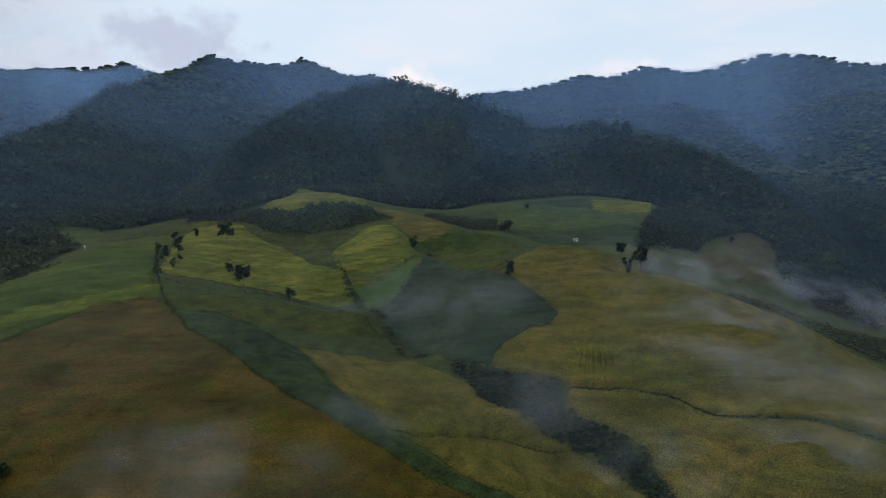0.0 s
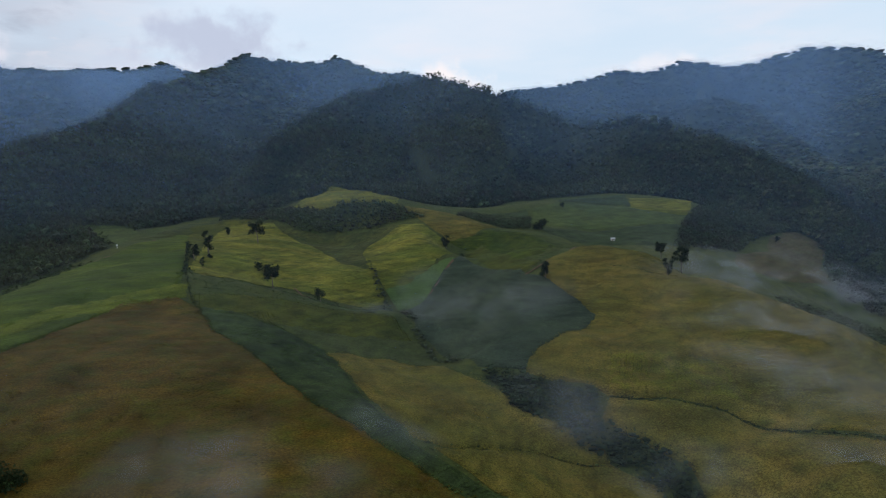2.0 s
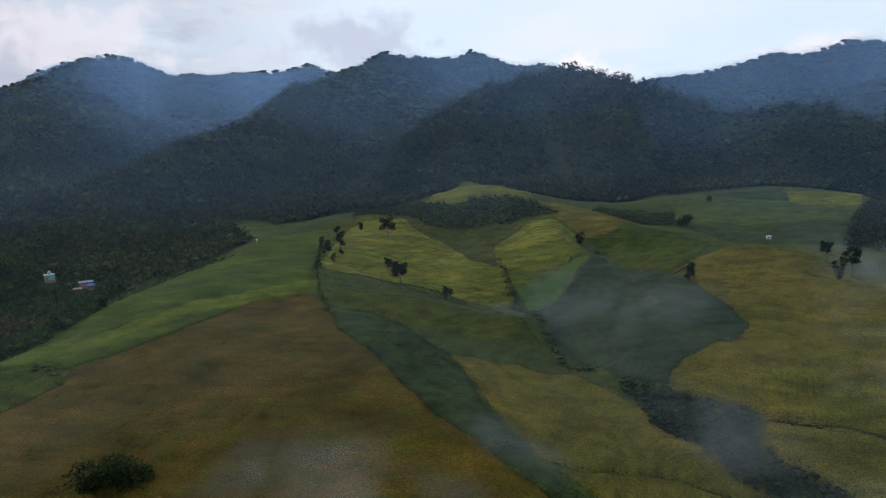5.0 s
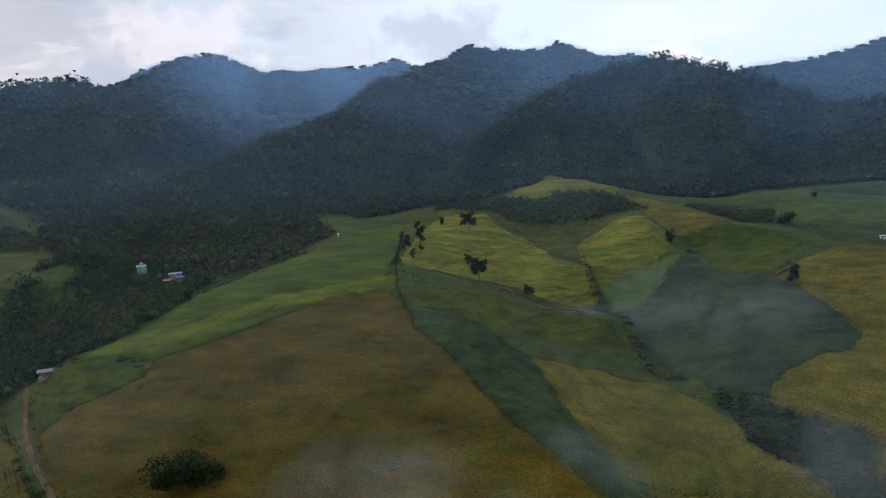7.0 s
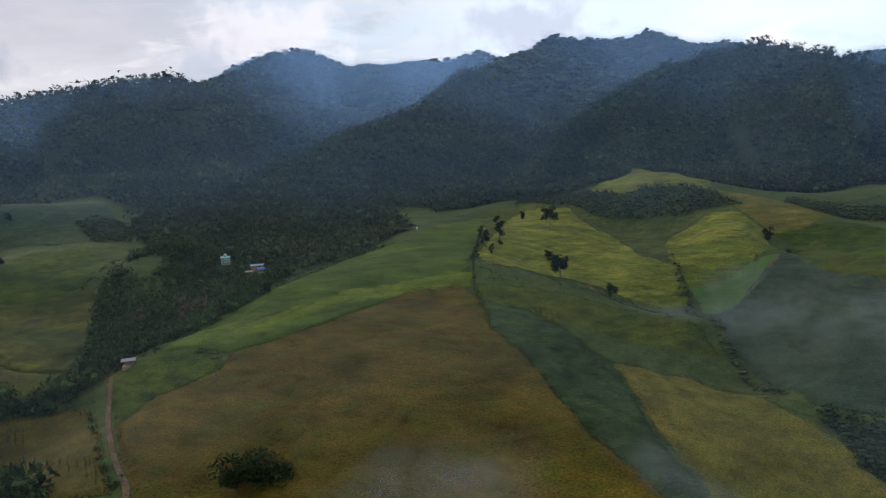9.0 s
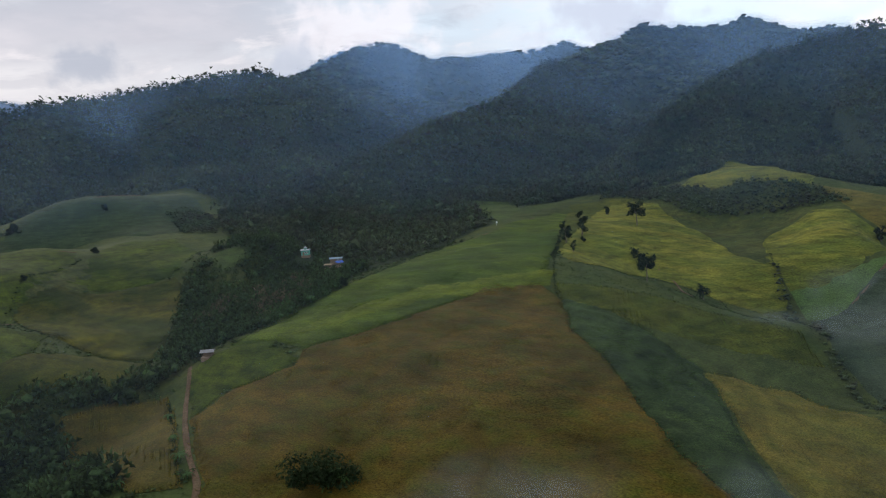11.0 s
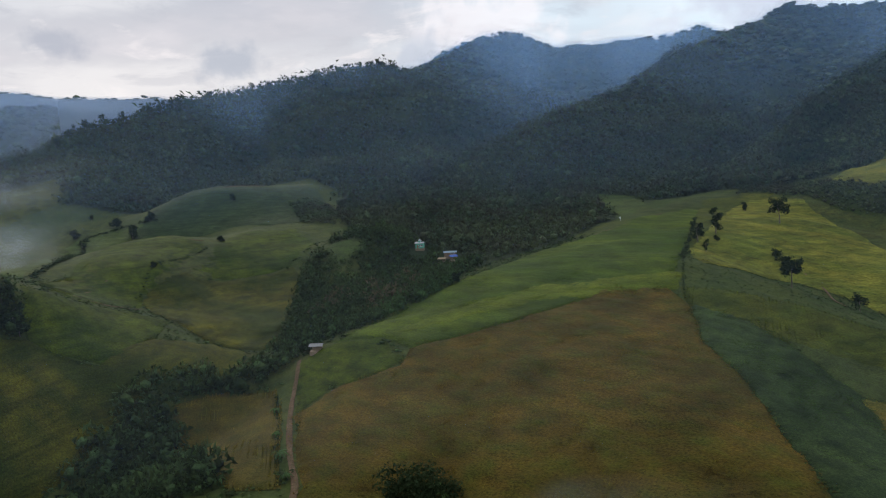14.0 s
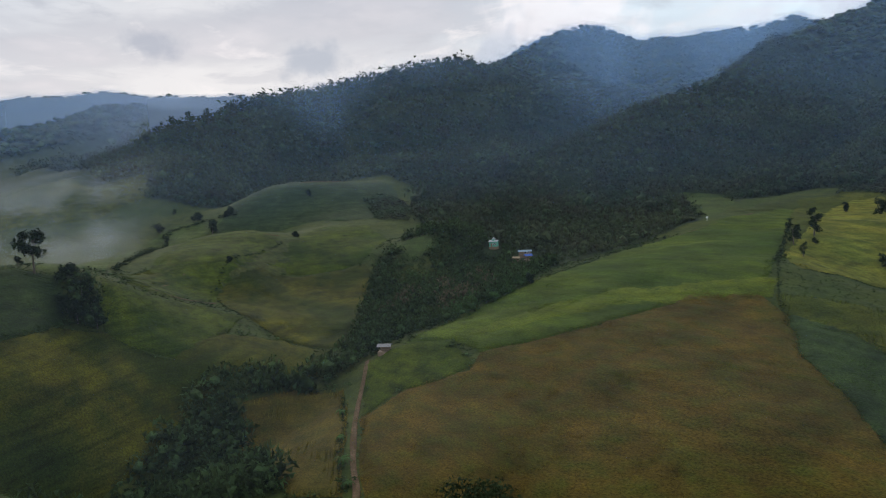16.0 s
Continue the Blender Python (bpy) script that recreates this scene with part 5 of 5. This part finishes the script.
# ---- village buildings ----
def plain(name, colour, rough=0.6, metal=0.0, grain=4.0, wear=0.35, ribs=0.0):
    """Painted or metal sheet with stains, and ribs where it is corrugated."""
    m, n, l = nodes_of(name)
    co = n.new("ShaderNodeTexCoord")
    n1, n2 = n.new("ShaderNodeTexNoise"), n.new("ShaderNodeTexNoise")
    n1.inputs["Scale"].default_value, n2.inputs["Scale"].default_value = grain * 0.3, grain * 4
    mx = n.new("ShaderNodeMix")
    mx.data_type = "RGBA"
    mx.inputs[6].default_value = (*colour, 1)
    mx.inputs[7].default_value = (*(c * (1 - wear) for c in colour), 1)
    for t in (n1, n2):
        l.new(co.outputs["Object"], t.inputs["Vector"])
    ad = n.new("ShaderNodeMath")
    ad.operation = "MULTIPLY"
    l.new(n1.outputs[0], ad.inputs[0])
    l.new(n2.outputs[0], ad.inputs[1])
    mr = n.new("ShaderNodeMapRange")
    mr.inputs[1].default_value, mr.inputs[2].default_value = 0.15, 0.4
    l.new(ad.outputs[0], mr.inputs[0])
    l.new(mr.outputs[0], mx.inputs[0])
    bs = n.new("ShaderNodeBsdfPrincipled")
    l.new(mx.outputs[2], bs.inputs["Base Color"])
    bs.inputs["Roughness"].default_value, bs.inputs["Metallic"].default_value = rough, metal
    l.new(bs.outputs[0], n.new("ShaderNodeOutputMaterial").inputs[0])
    return m


GREEN_WALL, WHITE_ROOF, WHITE_PAINT = plain("green_paint", (0.1, 0.34, 0.25)), plain("white_roof_sheet", (0.36, 0.37, 0.38)), plain("white_paint", (0.75, 0.75, 0.73))
BLUE_ROOF, GREY_ROOF, PALE_ROOF = plain("blue_tarpaulin", (0.02, 0.08, 0.38), 0.45), plain("zinc_sheet", (0.13, 0.13, 0.135), 0.7, 0.0), plain("pale_blue_sheet", (0.2, 0.28, 0.34), 0.5)
PLANK, DARK, GLASS = plain("weathered_plank", (0.2, 0.14, 0.09), 0.8), plain("shadowed_opening", (0.02, 0.02, 0.02), 0.9), plain("window_glass", (0.03, 0.04, 0.05), 0.08)


def box_mesh(name, size, at, material, parent, bevel=0.02, label=""):
    bm = bmesh.new()
    bmesh.ops.create_cube(bm, size=1)
    bmesh.ops.scale(bm, vec=size, verts=bm.verts)
    bmesh.ops.translate(bm, vec=at, verts=bm.verts)
    if bevel:
        bmesh.ops.bevel(bm, geom=bm.edges[:], offset=bevel, segments=1, affect="EDGES")
    me = bpy.data.meshes.new(name)
    bm.to_mesh(me)
    bm.free()
    me.materials.append(material)
    ob = new(name, me)
    ob.parent = parent
    return tagged(ob, label)


def roof_mesh(name, long, wide, rise, eave, material, parent, hip=0.0, thick=0.08, label=""):
    """A pitched roof with thickness: gabled, or hipped by some metres, the ridge along x, with corrugation ribs."""
    bm = bmesh.new()
    for side in (1, -1):
        n = max(4, int(long / 0.5))
        rows = []
        for i in range(n + 1):
            s = -long / 2 + long * i / n
            rib = 0.025 if i % 2 else 0.0
            inset = max(0.0, hip - (long / 2 - abs(s))) / max(hip, 1e-6) if hip else 0.0
            ridge = (s if not hip else max(-long / 2 + hip, min(long / 2 - hip, s)), 0, eave + rise + rib)
            low = (s, side * wide / 2, eave + rib)
            rows.append((bm.verts.new(low), bm.verts.new(ridge)))
        for a, b in zip(rows, rows[1:]):
            bm.faces.new((a[0], b[0], b[1], a[1]) if side < 0 else (a[1], b[1], b[0], a[0]))
    if hip:
        for e in (1, -1):
            bm.faces.new([bm.verts.new(q) for q in ((e * long / 2, -wide / 2, eave), (e * long / 2, wide / 2, eave), (e * (long / 2 - hip), 0, eave + rise))])
    bmesh.ops.remove_doubles(bm, verts=bm.verts, dist=0.002)
    bmesh.ops.recalc_face_normals(bm, faces=bm.faces)
    bmesh.ops.solidify(bm, geom=bm.faces[:], thickness=thick)
    me = bpy.data.meshes.new(name)
    bm.to_mesh(me)
    bm.free()
    me.materials.append(material)
    ob = new(name, me)
    ob.parent = parent
    return tagged(ob, label)


def house(name, x, y, turn, long, wide, tall, rise, walls, roof, label, category, open_side=False, hip=0.0, lift=0.0, posts=True):
    root = tagged(new(name), label, category, group="village buildings")
    root.location, root.rotation_euler = (x, y, float(height(x, y)) + lift), (0, 0, radians(turn))
    t = 0.14
    box_mesh("plinth", (long + 0.4, wide + 0.4, 1.6), (0, 0, -0.7), PLANK, root)
    if not open_side:
        for s in (1, -1):
            box_mesh("wall", (long, t, tall), (0, s * (wide / 2 - t / 2), 0.1 + tall / 2), walls, root)
            box_mesh("wall", (t, wide - 2 * t, tall), (s * (long / 2 - t / 2), 0, 0.1 + tall / 2), walls, root)
        box_mesh("door", (0.95, 0.06, 2.0), (-long * 0.2, -wide / 2 - 0.02, 1.1), PLANK, root)
        for s in (0.08, 0.3):
            win = box_mesh("window", (1.0, 0.06, 1.0), (long * s, -wide / 2 - 0.02, 1.65), WHITE_PAINT, root)
            box_mesh("pane", (0.8, 0.03, 0.8), (long * s, -wide / 2 - 0.06, 1.65), GLASS, win, 0)
    else:
        for sx in (1, -1):
            for sy in (1, -1):
                box_mesh("post", (0.14, 0.14, tall), (sx * (long / 2 - 0.3), sy * (wide / 2 - 0.3), 0.1 + tall / 2), PLANK, root)
        box_mesh("back_wall", (long - 0.8, 0.08, tall * 0.9), (0, wide / 2 - 0.34, 0.1 + tall * 0.45), PLANK, root)
        box_mesh("bench", (long * 0.6, 0.9, 0.5), (0, wide * 0.15, 0.35), PLANK, root)
    roof_mesh("roof", long + 0.9, wide + 1.0, rise, tall + 0.12, roof, root, hip)
    return root


for args in BUILDINGS:
    kind, x, y, turn = args
    if kind == "green":
        h = house("house", x, y, turn, 4.6, 3.8, 3.0, 0.8, GREEN_WALL, WHITE_ROOF, "green walled house with a pointed white roof among trees", "house", lift=1.5)
        box_mesh("gable_tower", (1.5, 1.5, 1.0), (0, -0.3, 3.9), GREEN_WALL, h)
        roof_mesh("tower_roof", 2.0, 2.0, 1.2, 4.4, WHITE_ROOF, h, 0.95)
    elif kind == "long":
        house("farmhouse", x, y, turn, 7.0, 3.2, 2.0, 0.8, PLANK, PALE_ROOF, "long low farmhouse with a pale blue metal roof", "house", lift=1.2)
    elif kind == "blue":
        house("shed", x, y, turn, 3.6, 3.2, 2.2, 1.0, PLANK, BLUE_ROOF, "open wooden shed under a bright blue tarpaulin roof", "shed", True, lift=1.2)
    elif kind == "brown":
        house("lean_to", x, y, turn, 4.0, 3.0, 2.0, 0.7, PLANK, plain("thatch", (0.3, 0.22, 0.13), 0.95), "small brown thatched shelter beside the blue shed", "shed", True, lift=0.8)
    elif kind == "hut":
        house("hut", x, y, turn, 4.4, 3.0, 1.9, 0.8, PLANK, GREY_ROOF, "field hut with a grey metal roof beside the track", "hut", True, lift=0.6)
    elif kind == "white":
        house("field_shelter", x, y, turn, 2.6, 2.0, 1.8, 0.6, WHITE_PAINT, WHITE_ROOF, "tiny white field shelter far off in the crops", "hut", lift=0.3)
    elif kind == "post":
        root = tagged(new("signboard"), "small white board on a post at the hill edge", "sign")
        root.location = (x, y, float(height(x, y)) - 0.2)
        box_mesh("post", (0.14, 0.14, 2.6), (0, 0, 1.3), WHITE_PAINT, root)
        box_mesh("board", (1.2, 0.06, 1.0), (0, 0, 2.4), WHITE_PAINT, root)


# ---- painted distance haze, and mist ----
def vapour(name, colour, grain=0.0):
    """A see-through tint for mist and painted haze: lets most light through and scatters the rest; its density is
    carried by the mesh.
    """
    m, n, l = nodes_of(name)
    at = n.new("ShaderNodeAttribute")
    at.attribute_name = "vapour"
    fac = at.outputs["Fac"]
    if grain:
        geo = n.new("ShaderNodeNewGeometry")
        nz = n.new("ShaderNodeTexNoise")
        nz.inputs["Scale"].default_value, nz.inputs["Detail"].default_value, nz.inputs["Roughness"].default_value = grain, 5.0, 0.55
        nz.inputs["Distortion"].default_value = 0.6
        l.new(geo.outputs["Position"], nz.inputs["Vector"])
        mr = n.new("ShaderNodeMapRange")
        mr.interpolation_type = "SMOOTHSTEP"
        mr.inputs[1].default_value, mr.inputs[2].default_value = 0.3, 0.82
        l.new(nz.outputs[0], mr.inputs[0])
        mu = n.new("ShaderNodeMath")
        mu.operation = "MULTIPLY"
        l.new(fac, mu.inputs[0])
        l.new(mr.outputs[0], mu.inputs[1])
        fac = mu.outputs[0]
    di, tl, half, clear, out = (n.new("ShaderNode" + k) for k in ("BsdfDiffuse", "BsdfTranslucent", "MixShader", "BsdfTransparent", "MixShader"))
    di.inputs[0].default_value = tl.inputs[0].default_value = (*colour, 1)
    l.new(di.outputs[0], half.inputs[1])
    l.new(tl.outputs[0], half.inputs[2])
    l.new(fac, out.inputs[0])
    l.new(clear.outputs[0], out.inputs[1])
    l.new(half.outputs[0], out.inputs[2])
    l.new(out.outputs[0], n.new("ShaderNodeOutputMaterial").inputs[0])
    return m


# blue and grey tints put distance haze over the mountains as sheet colour
HAZE_TINT = vapour("blue_haze_tint", (0.3, 0.52, 0.92))
GREY_HAZE_TINT = vapour("grey_haze_tint", (0.42, 0.54, 0.78))
# on the nearest sheet this tint lifts the dark tones behind it
PALE_HAZE_TINT = vapour("pale_haze_tint", (0.4, 0.53, 0.85))
VALLEY_MIST = vapour("valley_mist", (0.68, 0.72, 0.78), grain=0.018)
MIST = vapour("white_mist", (0.62, 0.67, 0.73), grain=0.045)


def sheet(name, px, py, pz, density, material):
    rows, cols = px.shape
    q = (np.arange(rows - 1)[:, None] * cols + np.arange(cols - 1)[None]).ravel()
    ob = mesh_object(name, np.stack([px, py, pz], -1).reshape(-1, 3), np.stack([q, q + 1, q + cols + 1, q + cols], -1), material)
    ob.data.attributes.new("vapour", "FLOAT", "POINT").data.foreach_set("value", density.ravel().astype(np.float32))
    return ob


def smooth(v, lo, hi):
    v = np.clip((v - lo) / (hi - lo), 0, 1)
    return v * v * (3 - 2 * v)


# the skyline, bearing by bearing, round the middle of the valley
reach = np.exp(np.linspace(math.log(125), math.log(4850), 240))
bearing = np.radians(np.linspace(-50, 98, 165))
mid_x = np.interp(np.degrees(bearing), [-50, 0, 20, 40, 60, 80], [0.5, 0.8, 0, -6, -10, -16])
mid_y = np.interp(np.degrees(bearing), [-50, -20, 0, 20, 40, 60, 80], [0, 5, 20, 40, 55, 63, 72])
rise = (height(mid_x - reach[:, None] * np.sin(bearing), mid_y + reach[:, None] * np.cos(bearing)) + 7 + 0.002 * reach[:, None] - 100) / reach[:, None]

# distance haze is painted by tinted sheets across the valleys, thinning towards the ground and at the skyline
for radius, amount in HAZE_SHEETS:
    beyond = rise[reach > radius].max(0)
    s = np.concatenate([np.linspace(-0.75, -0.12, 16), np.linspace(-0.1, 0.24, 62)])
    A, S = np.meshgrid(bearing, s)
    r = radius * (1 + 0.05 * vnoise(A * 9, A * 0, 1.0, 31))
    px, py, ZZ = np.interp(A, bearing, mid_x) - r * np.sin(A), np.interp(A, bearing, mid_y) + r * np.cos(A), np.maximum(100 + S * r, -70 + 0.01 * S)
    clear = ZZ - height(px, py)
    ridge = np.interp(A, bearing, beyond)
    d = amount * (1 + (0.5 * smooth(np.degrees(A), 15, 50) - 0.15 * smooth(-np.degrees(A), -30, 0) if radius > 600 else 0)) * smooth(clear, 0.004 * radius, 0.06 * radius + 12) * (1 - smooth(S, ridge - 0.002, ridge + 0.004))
    tagged(sheet("haze_tint_sheet", px, py, ZZ, d, HAZE_TINT if radius > 300 else PALE_HAZE_TINT), "see-through bluish sheet painting distance haze over the land behind", "haze", kind="stuff")

# a tinted wall behind each crest paints haze over the farther ridges, cut at the skyline
for line, amount in HAZE_TINT_WALLS:
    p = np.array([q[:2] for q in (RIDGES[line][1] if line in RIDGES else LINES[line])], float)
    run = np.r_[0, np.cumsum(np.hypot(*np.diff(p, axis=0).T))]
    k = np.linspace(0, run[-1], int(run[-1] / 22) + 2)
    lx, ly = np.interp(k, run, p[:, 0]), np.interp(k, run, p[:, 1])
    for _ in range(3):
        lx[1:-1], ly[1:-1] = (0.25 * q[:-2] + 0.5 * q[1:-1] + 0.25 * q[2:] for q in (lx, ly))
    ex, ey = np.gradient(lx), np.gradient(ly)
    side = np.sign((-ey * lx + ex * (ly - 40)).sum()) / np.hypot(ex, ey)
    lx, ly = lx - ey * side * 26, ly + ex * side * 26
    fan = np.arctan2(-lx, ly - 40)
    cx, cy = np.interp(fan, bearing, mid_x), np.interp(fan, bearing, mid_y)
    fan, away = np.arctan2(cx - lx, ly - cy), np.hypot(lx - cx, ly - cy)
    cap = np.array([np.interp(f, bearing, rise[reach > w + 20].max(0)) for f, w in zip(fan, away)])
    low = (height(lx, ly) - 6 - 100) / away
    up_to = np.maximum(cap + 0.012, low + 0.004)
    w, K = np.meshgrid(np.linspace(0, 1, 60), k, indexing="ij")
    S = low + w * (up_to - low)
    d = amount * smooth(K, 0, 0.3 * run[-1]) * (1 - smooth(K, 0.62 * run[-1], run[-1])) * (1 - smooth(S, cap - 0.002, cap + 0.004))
    tagged(sheet("haze_tint_wall", lx + 0 * S, ly + 0 * S, 100 + S * away, d, GREY_HAZE_TINT if line in ("far_left", "west_mountain") else HAZE_TINT), "see-through bluish wall painting distance haze behind a ridge", "haze", kind="stuff")

for x, y, lift, long, wide, turn, amount in WISPS:
    u, v = np.meshgrid(np.linspace(-1, 1, 28), np.linspace(-1, 1, 18))
    c, s = math.cos(radians(turn)), math.sin(radians(turn))
    px, py = x + u * long * c - v * wide * s, y + u * long * s + v * wide * c
    edge = np.clip(1 - u * u, 0, 1) * np.clip(1 - v * v, 0, 1)
    hx, hy = np.array([-0.6, 0.6, 0, 0]), np.array([0, 0, -0.6, 0.6])
    corner = height(x + hx * long * c - hy * wide * s, y + hx * long * s + hy * wide * c)
    pz = corner.mean() + u * (corner[1] - corner[0]) / 1.2 + v * (corner[3] - corner[2]) / 1.2
    pz = np.maximum(pz + 0.22 * v * wide + lift * (0.5 + 0.5 * edge), height(px, py) + 0.8) + 0.8 * vnoise(px, py, 14, 41)
    tagged(sheet("mist_wisp", px, py, pz, (0.66 if lift < 9.5 else 0.6) * amount * edge ** 2.0, MIST if lift < 9.5 else VALLEY_MIST), "pale wisp of morning mist drifting over the fields", "mist", group="wisps of mist", kind="stuff")

# a bank of mist lies in the valley below the misty hill
for away, tall, amount in ((500, 22, 0.5), (560, 29, 0.52), (630, 36, 0.52)):
    A, w = np.meshgrid(np.radians(np.linspace(68, 96, 90)), np.linspace(0, 1, 30))
    r = away * (1 + 0.06 * vnoise(A * 8, A * 0, 1.0, 61))
    px, py = -12 - r * np.sin(A), 66 + r * np.cos(A)
    low = height(px, py).min(0)[None] - 3 + 0 * A
    top = 0.6 * tall + 0.6 * tall * (0.5 + 0.5 * vnoise(A * 14, A * 0 + away, 1.0, 62))
    d = amount * smooth(np.degrees(A), 68, 80) * smooth(w, 0, 0.25) * (1 - smooth(w, 0.35, 1.0))
    tagged(sheet("mist_bank", px, py, low + w * 1.35 * top, d, VALLEY_MIST), "white bank of morning mist lying in the valley", "mist", kind="stuff")
